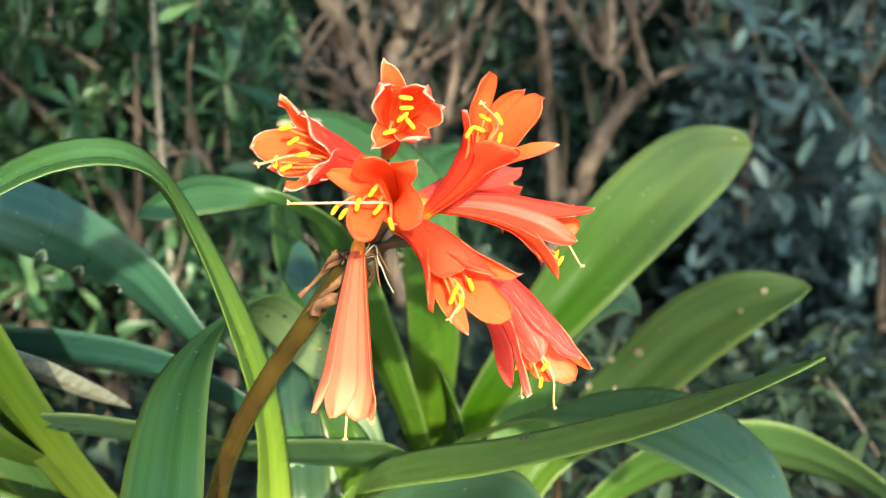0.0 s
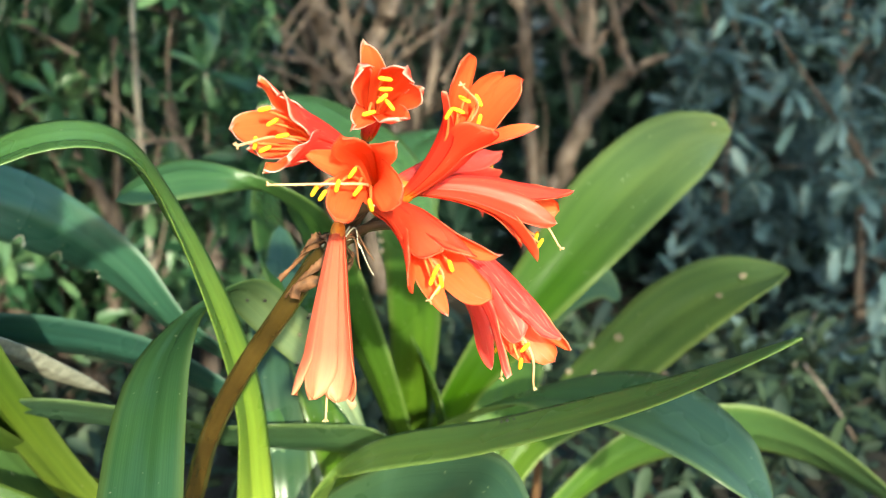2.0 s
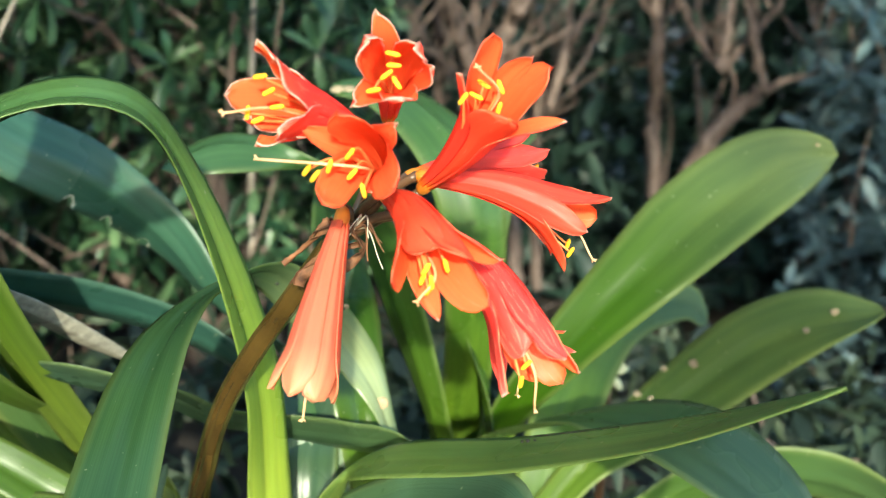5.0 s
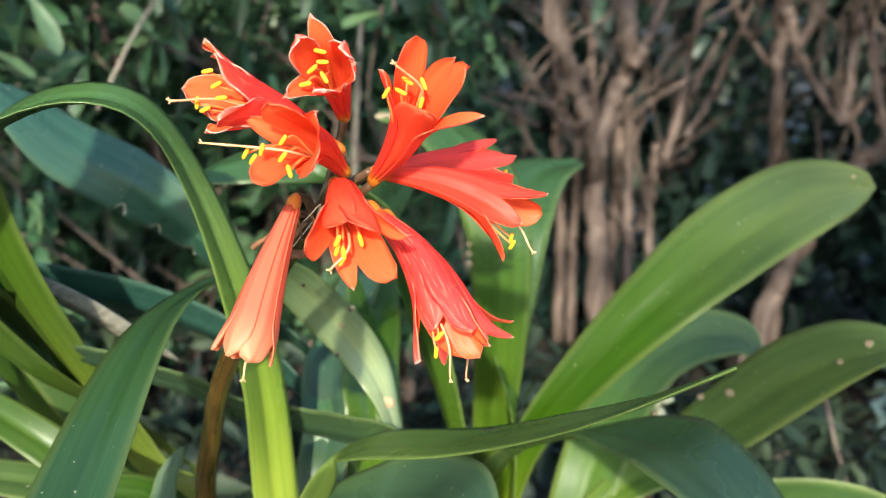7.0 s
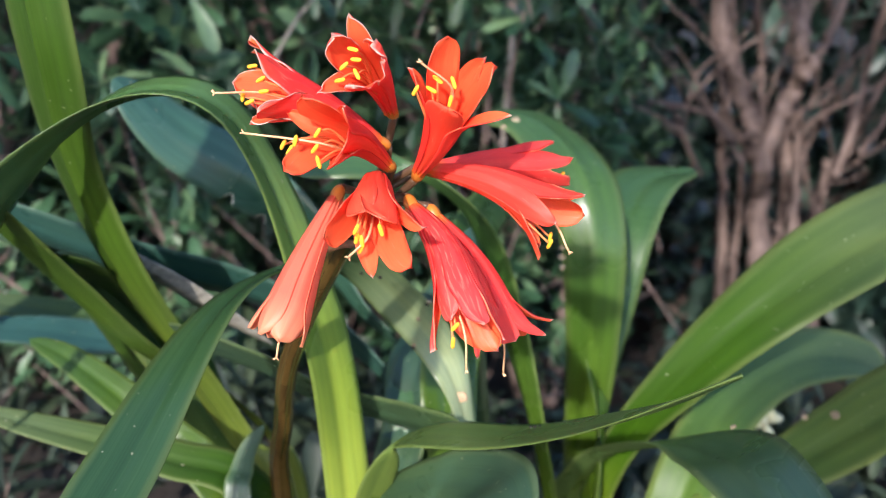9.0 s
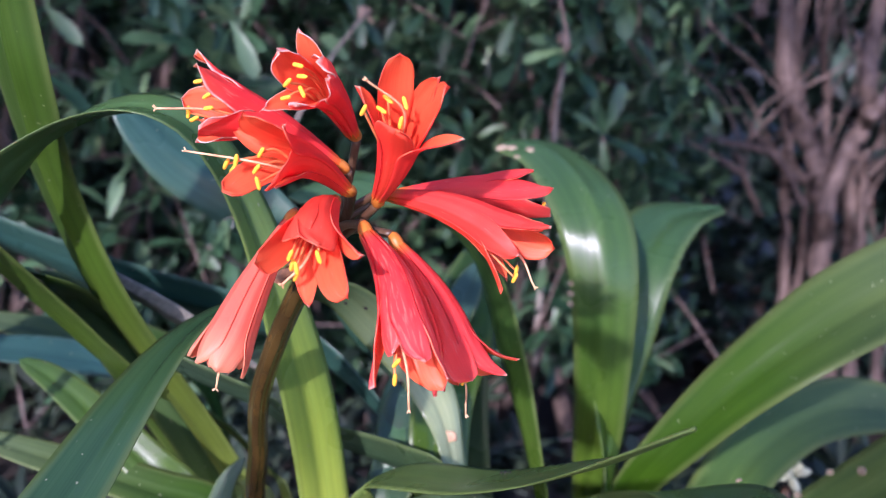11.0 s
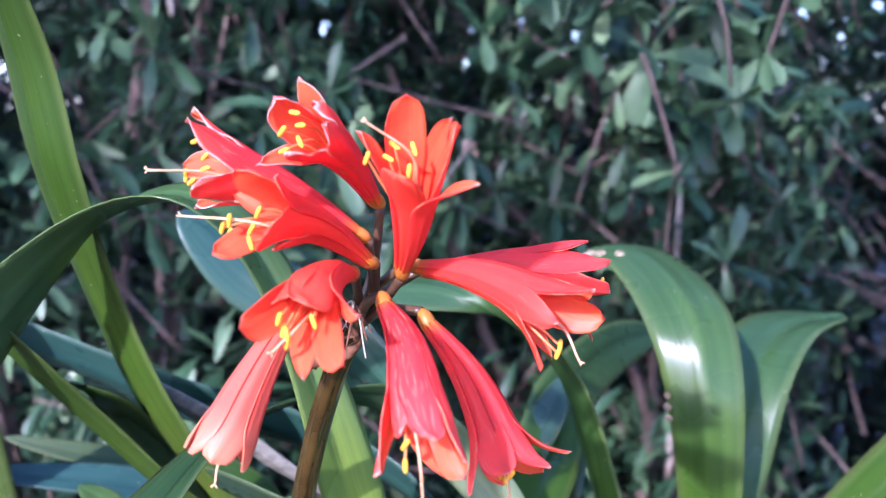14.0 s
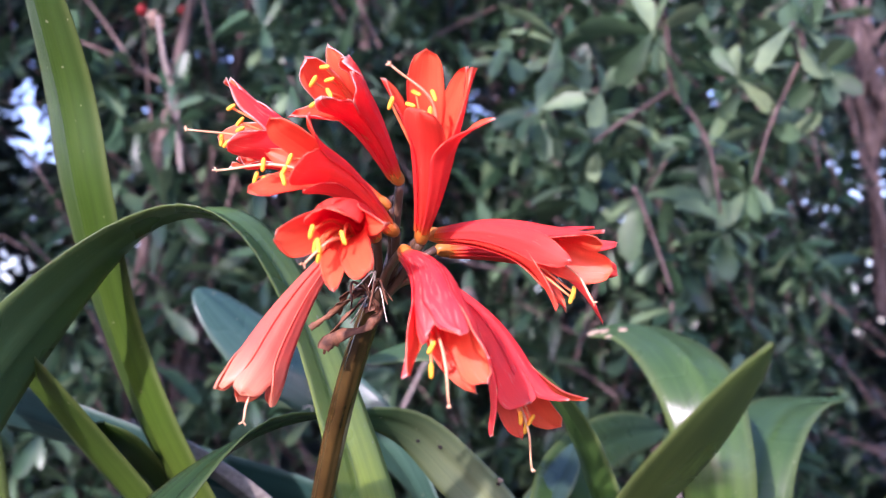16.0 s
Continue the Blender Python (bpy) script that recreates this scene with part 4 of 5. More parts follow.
flower(lily_b, NODE, (-0.0174, 0.3388, 0.4726), (-0.0096, 0.2973, 0.4925), (0, 0, 0.10),
       [(-0.0163, 0.3057, 0.5055, 4.2), (-0.0172, 0.2968, 0.5010, 5.3), (0.0002, 0.2970, 0.4945, 4.3), (-0.0195, 0.2929, 0.4832, 4.0), (-0.0063, 0.2916, 0.4869, 4.8), (-0.0045, 0.3000, 0.5000, 5.0)],
       [(-0.0102, 0.2972, 0.4971, 1, -0.1), (-0.0102, 0.2993, 0.4939, 1, 0.05), (-0.0110, 0.2934, 0.4924, 0.8, 0.7), (-0.0149, 0.2982, 0.4874, 1, 0.3), (-0.0091, 0.2979, 0.4898, 0.5, -0.6)],
       whorl=[PETAL_TORN, PETAL_TORN_IN], crumple=0.0009)
flower(lily_b, NODE, (-0.0046, 0.3356, 0.4540), (0.0167, 0.3122, 0.4886), (0.03, 0, -0.04),
       [(0.0133, 0.3129, 0.5020, 5.8), (0.0241, 0.3174, 0.4963, 3.8), (0.0294, 0.3134, 0.4943, 5.2), (0.0344, 0.3151, 0.4801, 4.0), (0.0057, 0.3024, 0.4928, 3.9), (0.0195, 0.3015, 0.4815, 7.0)],
       [(0.0121, 0.3098, 0.4891, 1, -0.5), (0.0163, 0.3123, 0.4883, 0.5, -1), (0.0164, 0.3102, 0.4828, 0.25, 1), (0.0103, 0.3095, 0.4859, 1, -0.4), (0.0074, 0.3045, 0.4859, 0.6, 1)],
       style=(0.0111, 0.2995, 0.4950))
flower(lily_b, NODE, (-0.0045, 0.3437, 0.4532), (0.0401, 0.3477, 0.4424), (0, 0, 0.08),
       [(0.0503, 0.3469, 0.4515, 4.4), (0.0439, 0.3379, 0.4429, 4.2), (0.0383, 0.3402, 0.4294, 4.9), (0.0339, 0.3541, 0.4287, 3.8), (0.0470, 0.3600, 0.4412, 5.2), (0.0450, 0.3570, 0.4490, 4.8)],
       [(0.0395, 0.3470, 0.4330, 0.5, 1), (0.0385, 0.3500, 0.4345, 0.2, 1)],
       style=(0.0465, 0.3467, 0.4315), opens=0.70)
flower(lily_b, NODE, (-0.0107, 0.3587, 0.4500), (0.0238, 0.3970, 0.4479), (0, 0, 0.04),
       [(0.0300, 0.3975, 0.4525, 3.8), (0.0226, 0.3961, 0.4582, 4.6), (0.0292, 0.3991, 0.4425, 5.4), (0.0112, 0.4024, 0.4547, 3.6), (0.0230, 0.4000, 0.4260, 3.8), (0.0160, 0.4050, 0.4400, 4.6)],
       [(0.0255, 0.4000, 0.4450, 0.5, 1)], whorl=[PETAL_PINK, PETAL_IN], opens=0.66)
flower(lily_b, NODE, (-0.0150, 0.3320, 0.4555), (-0.0180, 0.2884, 0.4707), (0, 0, 0.10),
       [(-0.0220, 0.2880, 0.4834, 5.2), (-0.0066, 0.2868, 0.4820, 4.2), (-0.0345, 0.2977, 0.4748, 4.1), (-0.0236, 0.2812, 0.4613, 5.4), (-0.0057, 0.2806, 0.4665, 6.0), (-0.0130, 0.2920, 0.4600, 4.0)],
       [(-0.0196, 0.2934, 0.4715, 0.7, 1), (-0.0233, 0.2868, 0.4696, 0.3, 1), (-0.0180, 0.2893, 0.4675, 0.8, 1), (-0.0300, 0.2908, 0.4671, 0.6, 1), (-0.0142, 0.2851, 0.4646, -0.25, 1), (-0.0279, 0.2912, 0.4656, 0.7, 1)],
       style=(-0.0418, 0.2871, 0.4698))
flower(lily_b, NODE, (-0.0144, 0.3242, 0.4523), (0.0063, 0.2792, 0.4469), (0, 0, 0.10),
       [(-0.0040, 0.2708, 0.4464, 5.4), (0.0071, 0.2810, 0.4334, 4.0), (0.0195, 0.2808, 0.4385, 5.4), (0.0221, 0.2842, 0.4504, 4.0), (0.0045, 0.2765, 0.4540, 5.8), (0.0130, 0.2760, 0.4535, 6.4)],
       [(0.0035, 0.2765, 0.4486, 0.5, 1), (0.0077, 0.2839, 0.4474, -0.3, 1), (0.0042, 0.2786, 0.4426, 0.5, 1), (0.0050, 0.2775, 0.4450, -0.1, 1), (0.0025, 0.2790, 0.4452, 0.3, 1)],
       style=(0.0020, 0.2755, 0.4405))
flower(lily_b, NODE, (-0.0002, 0.3215, 0.4455), (0.0319, 0.2933, 0.4186), (0.05, 0, 0.09),
       [(0.0249, 0.2864, 0.4120, 3.6), (0.0401, 0.3012, 0.4101, 4.9), (0.0442, 0.2954, 0.4167, 4.3), (0.0285, 0.2905, 0.4215, 5.8), (0.0333, 0.3063, 0.4073, 4.4), (0.0400, 0.2890, 0.4230, 4.8)],
       [(0.0298, 0.2913, 0.4193, 0.8, 1), (0.0288, 0.2926, 0.4136, 0.1, 1)],
       style=(0.0331, 0.2940, 0.4053), whorl=[PETAL_WORN, PETAL_IN], opens=0.70)
flower(lily_b, NODE, (-0.0012, 0.3434, 0.4371), (0.0275, 0.3410, 0.3995), (0.05, 0, 0.07),
       [(0.0228, 0.3297, 0.3944, 4.4), (0.0407, 0.3535, 0.4041, 4.0), (0.0441, 0.3363, 0.4048, 4.2), (0.0371, 0.3267, 0.4043, 5.4), (0.0306, 0.3565, 0.3956, 5.0), (0.0220, 0.3480, 0.3920, 4.0)],
       [(0.0290, 0.3410, 0.3985, 0.8, 1), (0.0265, 0.3395, 0.3990, 0.1, 1), (0.0255, 0.3440, 0.3960, 0.3, 1)],
       style=(0.0272, 0.3443, 0.3845), whorl=[PETAL_PINK, PETAL_IN], opens=0.72, wide=0.95)
flower(lily_b, NODE, (-0.0262, 0.3175, 0.4453), (-0.0281, 0.2866, 0.4068), (0, -0.03, 0.03),
       [(-0.0375, 0.2832, 0.4083, 3.9), (-0.0243, 0.2800, 0.4075, 4.8), (-0.0208, 0.2880, 0.4035, 4.4), (-0.0331, 0.2875, 0.4045, 4.4), (-0.0310, 0.2790, 0.4090, 4.6), (-0.0260, 0.2930, 0.4035, 4.4)],
       style=(-0.0285, 0.2852, 0.3995), whorl=[PETAL_PALE, PETAL_PALE], wide=1.0, opens=0.82, label="drooping faded salmon flower")


def dry_strip(knots, widths, name, label):
    """A withered bract: a thin, crumpled strip, rolled along its length."""
    n, m = 26, 7
    c = spline(knots, n)
    t = unit(np.gradient(c, axis=0))
    w = np.interp(np.linspace(0, 1, n), np.linspace(0, 1, len(widths)), widths)
    rng = np.random.default_rng(int(widths[0] * 1e6))
    verts = []
    for face in (1, -1):
        for k in range(n):
            roll = 0.5 + 1.8 * k / n
            e1 = unit(np.cross(t[k], (math.sin(roll), math.cos(roll), 0.4)))
            e2 = np.cross(t[k], e1)
            for j in range(m):
                a = (-1 + 2 * j / (m - 1)) * 0.85
                crumple = 1.35 + 0.75 * noise.noise((k * 0.55, j * 0.6, widths[0] * 900)) + 0.3 * noise.noise((k * 1.7, j * 1.3, 5.0))
                verts.append(c[k] + (e1 * math.sin(a) + e2 * (1 - math.cos(a))) * w[k] * crumple + e2 * face * 0.00012)
    hn = n * m
    faces = []
    for k in range(n - 1):
        for j in range(m - 1):
            q = k * m + j
            faces.append((q, q + 1, q + m + 1, q + m))
            faces.append((hn + q + m, hn + q + m + 1, hn + q + 1, hn + q))
        for j in (0, m - 1):
            q = k * m + j
            faces.append((q, q + m, hn + q + m, hn + q))
    part(name, mesh_of(name, verts, faces, DRY), lily_b, label)


dry_strip([(-0.0293, 0.3388, 0.4307), (-0.0251, 0.3393, 0.4319), (-0.0232, 0.3407, 0.4319), (-0.0233, 0.3393, 0.4286), (-0.0267, 0.3368, 0.426), (-0.0343, 0.3362, 0.4241), (-0.0406, 0.3352, 0.4216), (-0.0413, 0.3334, 0.4185)], [0.0010, 0.0011, 0.0012, 0.0014, 0.0017, 0.0020, 0.0026, 0.0020], "bract", "withered curled brown bract")
dry_strip([(-0.033, 0.343, 0.437), (-0.0385, 0.3385, 0.432), (-0.043, 0.3355, 0.4285), (-0.0467, 0.3325, 0.4254)], [0.0022, 0.0014, 0.0008, 0.0011], "bract", "thin withered brown bract")
dry_strip([(-0.0300, 0.3400, 0.4345), (-0.0330, 0.3370, 0.4300), (-0.0375, 0.3362, 0.4262), (-0.0425, 0.3370, 0.4218), (-0.0458, 0.3385, 0.4170)], [0.0012, 0.0014, 0.0011, 0.0007, 0.0004], "bract", "thin withered brown bract")
dry_strip([(-0.0280, 0.3385, 0.4370), (-0.0245, 0.3365, 0.4350), (-0.0225, 0.3370, 0.4325), (-0.0240, 0.3380, 0.4300)], [0.0012, 0.0015, 0.0012, 0.0006], "bract", "thin withered brown bract")
dry_strip([(-0.0310, 0.3430, 0.4380), (-0.0345, 0.3400, 0.4375), (-0.0385, 0.3395, 0.4340), (-0.0410, 0.3405, 0.4295)], [0.0011, 0.0017, 0.0014, 0.0005], "bract", "thin withered brown bract")
for i in range(9):
    a = i * 0.9
    root = np.array([-0.027, 0.340, 0.436])
    d = np.array([math.cos(a) * 0.007 + 0.003, -0.006 - 0.004 * math.sin(a * 2), 0.005 * math.sin(a * 1.7)])
    side = np.array([0.003 * math.sin(a * 3), 0.0, 0.004])
    thick = 0.00035 if i % 2 else 0.0006
    part("bract_thread", mesh_of("bract_thread", *tube([root, root + d * 0.5 + side, root + d * 0.9 - side * 0.4, root + d * 1.1 - side], [thick, thick * 0.8, thick * 0.6, 0.0002], 14, 5), PALE_THREAD if i % 2 else DRY), lily_b)



# ---- shrubs behind ----
def leaf_cloud(place, heading, size, slim, rng, curl=0.25):
    """Vertices and faces of many small lance-shaped leaves, folded along the midrib. Arrays of places, headings and lengths."""
    k = len(place)
    d = unit(heading)
    side = unit(np.cross(d, rng.normal(size=(k, 3)) * 0.45 + np.array([0, 0, 1.0])))
    up = np.cross(side, d)
    along = np.array([0.0, 0.30, 0.62, 0.90, 1.0])
    wide = np.array([0.06, 0.27, 0.50, 0.40, 0.0])
    v = np.empty((k, 13, 3))
    idx = 0
    for q, (x, w) in enumerate(zip(along, wide)):
        c = place + d * (size * x)[:, None] - up * (size * curl * x * x)[:, None]
        if q == 4:
            v[:, 12] = c
            continue
        ww = (size * slim * w)[:, None]
        v[:, 3 * q] = c - side * ww + up * ww * 0.35
        v[:, 3 * q + 1] = c
        v[:, 3 * q + 2] = c + side * ww + up * ww * 0.35
    one = []
    for q in range(3):
        for j in (0, 1):
            p = 3 * q + j
            one.append((p, p + 1, p + 4, p + 3))
    one += [(9, 10, 12, 12), (10, 11, 12, 12)]
    base = np.arange(k)[:, None] * 13
    quads = np.concatenate([base + np.array(f)[None] for f in one[:6]])
    tris = np.concatenate([base + np.array(f[:3])[None] for f in one[6:]])
    return v.reshape(-1, 3), [tuple(f) for f in quads.tolist()] + [tuple(f) for f in tris.tolist()]


GAPS = [(0.42, 55.2, 10.3, 0.040), (0.42, 55.9, 12.2, 0.020), (0.42, 56.8, 4.0, 0.018), (0.42, 57.2, 8.0, 0.018), (0.42, 53.0, 3.2, 0.006), (0.42, 41.0, 15.2, 0.009),
        (0.42, 38.6, 16.0, 0.008), (0.42, 46.0, 14.6, 0.008), (0.42, 31.7, 13.3, 0.010), (0.42, 33.0, 12.6, 0.006), (0.42, 17.2, 8.2, 0.010), (0.42, 16.4, 6.4, 0.008),
        (0.50, 41.2, 4.8, 0.008), (0.50, 40.0, 5.4, 0.008), (0.50, 38.4, 4.6, 0.007), (0.50, 43.2, 5.2, 0.008), (0.50, 57.0, 2.4, 0.016)]

HOLLOWS = [(29.8, 2.0, 0.075), (27.0, 2.8, 0.06), (28.4, 0.2, 0.055)]


def clear(place, size):
    """True where a leaf leaves the gaps in the foliage open. A gap runs outward from over the clump: height, bearing to the left, rise, radius. In a hollow the near leaves are few."""
    keep = np.ones(len(place), dtype=bool)
    for z, bearing, rise, radius in GAPS:
        b, e = radians(bearing), radians(rise)
        d = np.array([-math.sin(b) * math.cos(e), math.cos(b) * math.cos(e), math.sin(e)])
        off = place - np.array([0.185, 0.08, z])
        away = np.linalg.norm(off - (off @ d)[:, None] * d, axis=1)
        keep &= away > radius + 0.30 * size
    near = np.hypot(place[:, 0], place[:, 1]) < 2.05
    thinned = np.abs(np.sin(place @ np.array([131.0, 271.0, 97.0]))) < 0.8
    for bearing, rise, radius in HOLLOWS:
        b, e = radians(bearing), radians(rise)
        d = np.array([-math.sin(b) * math.cos(e), math.cos(b) * math.cos(e), math.sin(e)])
        off = place - np.array([0.187, 0.089, 0.475])
        away = np.linalg.norm(off - (off @ d)[:, None] * d, axis=1)
        keep &= ~(near & thinned & (away < radius))
    return keep


def whorls(tips, ways, rng, per=(8, 13), size=(0.05, 0.085), slim=0.30):
    """Leaves set in a star round each twig's end, more upright toward its middle."""
    place, head, long = [], [], []
    for p, w in zip(tips, ways):
        w = unit(np.asarray(w, float))
        e1 = unit(np.cross(w, (0.3, 0.9, 0.2)))
        e2 = np.cross(w, e1)
        n, grown = rng.integers(*per), rng.uniform(0.75, 1.1)
        for i in range(n):
            a = i * 2.4 + rng.uniform(-0.3, 0.3)
            rise = rng.uniform(-0.15, 0.7)
            back = rng.uniform(0, 0.035)
            place.append(p - w * back)
            head.append(math.cos(a) * e1 + math.sin(a) * e2 + w * rise)
            long.append(grown * rng.uniform(*size) * (1.05 - 0.35 * rise))
    place, head, long = np.array(place), np.array(head), np.array(long)
    keep = clear(place + unit(head) * long[:, None] * 0.5, long)
    return leaf_cloud(place[keep], head[keep], long[keep], slim, rng)


def shrub(name, label, where, count, mat, seed, size=(0.05, 0.085), slim=0.30, height=(0.0, 1.6), loose=0, limbs=14, limb_mat=None, thin_above=9.0, heroes=()):
    """A leafy shrub: limbs from its foot, twigs that end in stars of leaves. where(rng) gives a place on the plan."""
    rng = np.random.default_rng(seed)
    tips, ways = [], []
    def top_at(x, y):
        uneven = 0.84 + 0.42 * noise.noise((x * 1.7, y * 1.7, seed * 0.37)) + 0.14 * noise.noise((x * 6, y * 6, seed * 0.9))
        return height[0] + (height[1] - height[0]) * uneven

    while len(tips) < count:
        x, y = where(rng)
        z = rng.uniform(height[0], top_at(x, y))
        if z > thin_above and rng.random() < (z - thin_above) / (height[1] - thin_above) * 0.8:
            continue
        tips.append((x, y, z))
        ways.append((rng.normal() * 0.5, -0.6 + rng.normal() * 0.5, 0.5 + rng.normal() * 0.5))
    for p in heroes:
        tips.append(p)
        ways.append((0.2 + rng.normal() * 0.25, -0.8, 0.35 + rng.normal() * 0.25))
    tips, ways = np.array(tips), np.array(ways)
    foot = np.array([tips[:, 0].mean(), tips[:, 1].mean() + 0.1, -0.5 if tips[:, 1].mean() > 1.6 else -0.3])
    ob = thing(name, tuple(foot), label, "shrub")
    for i in range(limbs):
        p = tips[rng.integers(len(tips))]
        mid = foot * 0.45 + p * 0.55 + rng.normal(size=3) * 0.06
        start = foot + np.array([rng.uniform(-0.25, 0.25), rng.uniform(-0.1, 0.1), 0])
        r = rng.uniform(0.005, 0.011)
        part("limb", mesh_of("limb", *tube([start, mid, p], [r * 1.6, r, r * 0.4], 14, 7, 0.1, i), limb_mat or BARK), ob)
    twigs = []
    for i in range(0, len(tips), 2):
        w = unit(ways[i])
        p = tips[i]
        q = p - w * rng.uniform(0.10, 0.22) - np.array([0, 0, 0.04])
        twigs.append(tube([q, (p + q) / 2 + rng.normal(size=3) * 0.008, p], [0.0022, 0.0018, 0.0013], 6, 5))
    part("twiggery", mesh_of("twiggery", *joined(twigs), BARK), ob, kind="stuff")
    v, f = whorls(tips, ways, rng, size=size, slim=slim)
    if loose:
        plan = [where(rng) for _ in range(loose)]
        pl = np.array([(x, y, rng.uniform(height[0], top_at(x, y))) for x, y in plan])
        hd = rng.normal(size=(loose, 3)) + np.array([0, -0.3, 0.1])
        long = rng.uniform(*size, loose)
        keep = clear(pl, long)
        v2, f2 = leaf_cloud(pl[keep], hd[keep], long[keep], slim, rng)
        k = len(v)
        v, f = np.vstack([v, v2]), f + [tuple(i + k for i in q) for q in f2]
    part("foliage", mesh_of("foliage", v, f, mat), ob, kind="stuff")
    return ob


def sector(az0, az1, r0, r1):
    """Places between two bearings (degrees, left of straight ahead) and two distances from the camera's first place."""
    def pick(rng):
        a, r = radians(rng.uniform(az0, az1)), math.sqrt(rng.uniform(r0 * r0, r1 * r1))
        return -math.sin(a) * r, math.cos(a) * r
    return pick


HEROES_LEFT = [(-0.20, 1.11, 0.538), (-0.217, 1.095, 0.509), (-0.236, 1.077, 0.458), (-0.295, 1.036, 0.618), (-0.20, 1.12, 0.56), (-0.337, 1.003, 0.657),
               (-0.209, 1.095, 0.623), (-0.219, 1.296, 0.326), (-0.249, 1.247, 0.343), (-0.424, 1.239, 0.319), (-0.47, 1.265, 0.399)]
HEROES_RIGHT = [(-0.390, 1.224, 0.655), (-0.297, 1.388, 0.565), (-0.488, 1.227, 0.666), (-0.187, 1.301, 0.676), (-0.173, 1.384, 0.791), (-0.329, 1.271, 0.801), (-0.417, 1.183, 0.763), (-0.291, 1.365, 0.715), (-0.225, 1.327, 0.745), (-0.274, 1.298, 0.542), (-0.579, 1.250, 0.611), (-0.561, 1.208, 0.465), (-0.445, 1.219, 0.462), (-0.208, 1.424, 0.423), (-0.203, 1.375, 0.531), (-0.375, 1.256, 0.472), (-0.445, 1.328, 0.611)]
HEROES_FAR = [(-0.626, 0.777, 0.654), (-0.738, 0.793, 0.680), (-0.572, 0.891, 0.695), (-0.549, 1.041, 0.396), (-0.489, 1.058, 0.408), (-0.662, 0.986, 0.44), (-0.709, 0.948, 0.391), (-0.733, 0.873, 0.693), (-0.63, 0.943, 0.704)]
near_shrub = shrub("shrub", "leafy evergreen shrub with stars of glossy green leaves", sector(8, 33, 1.42, 2.0), 900, SHRUB_NEAR, 11, height=(-0.1, 1.35), loose=1500, size=(0.038, 0.068), heroes=HEROES_LEFT + HEROES_RIGHT)
shrub("shrub", "dense evergreen shrub with narrow green leaves on pale twigs", sector(30, 70, 1.05, 1.7), 950, SHRUB, 12, height=(-0.1, 1.35), loose=1200, size=(0.038, 0.066), heroes=HEROES_FAR)
shrub("shrub", "shrub in open shade, blue sky light put into its leaf colour", sector(-42, -13, 1.9, 3.2), 1500, SHRUB_SKYLIT, 13, height=(-0.5, 1.6), loose=3500, size=(0.042, 0.075), thin_above=1.1)
shrub("shrub", "tall shrub behind bare stems, deep shade put into its leaf colour", sector(-24, 46, 2.7, 3.7), 1300, SHRUB_SHADE, 14, height=(-0.5, 3.0), loose=28000, size=(0.07, 0.13), slim=0.36, thin_above=2.6)
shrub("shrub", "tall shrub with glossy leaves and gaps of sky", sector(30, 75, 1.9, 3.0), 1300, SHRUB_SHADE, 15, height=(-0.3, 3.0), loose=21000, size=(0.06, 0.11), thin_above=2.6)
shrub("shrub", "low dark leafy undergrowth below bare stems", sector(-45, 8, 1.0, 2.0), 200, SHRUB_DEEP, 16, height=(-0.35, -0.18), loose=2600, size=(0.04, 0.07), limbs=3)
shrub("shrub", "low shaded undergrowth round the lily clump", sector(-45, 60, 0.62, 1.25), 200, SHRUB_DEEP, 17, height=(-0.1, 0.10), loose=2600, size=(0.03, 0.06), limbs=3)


def leafy_branch(ob, branches, stars):
    """Twigs that reach out in front of a shrub, with large pale leaves in stars at their ends."""
    rng = np.random.default_rng(41)
    for knots in branches:
        part("branch", mesh_of("branch", *tube(knots, [0.0024, 0.0020, 0.0014], 16, 7, 0.10, len(knots)), BARK), ob)
    ways = [(0.25 + rng.normal() * 0.3, -0.8, 0.35 + rng.normal() * 0.3) for _ in stars]
    v, f = whorls(np.array(stars), ways, rng, per=(8, 12), size=(0.044, 0.064), slim=0.40)
    part("foliage", mesh_of("foliage", v, f, SHRUB_PALE), ob, "pale green leaves in stars", kind="stuff")


leafy_branch(near_shrub,
    [[(-0.165, 0.905, 0.698), (-0.166, 0.915, 0.666), (-0.167, 0.923, 0.631), (-0.154, 0.934, 0.609), (-0.143, 0.944, 0.579), (-0.139, 0.953, 0.526)],
     [(-0.167, 0.923, 0.631), (-0.205, 0.912, 0.608), (-0.231, 0.903, 0.590)],
     [(-0.079, 0.968, 0.684), (-0.073, 0.977, 0.661), (-0.103, 0.981, 0.603), (-0.120, 0.983, 0.554)],
     [(-0.211, 0.939, 0.554), (-0.201, 0.947, 0.520), (-0.186, 0.959, 0.460)]],
    [(-0.268, 0.971, 0.606), (-0.149, 0.978, 0.526), (-0.287, 0.973, 0.568), (-0.168, 0.884, 0.673), (-0.063, 0.968, 0.643), (-0.113, 1.015, 0.610), (-0.262, 0.865, 0.619), (-0.321, 0.908, 0.697), (-0.122, 0.989, 0.555), (-0.234, 0.989, 0.565), (-0.232, 0.918, 0.639), (-0.137, 0.996, 0.656), (-0.286, 0.943, 0.700), (-0.075, 0.954, 0.680)])


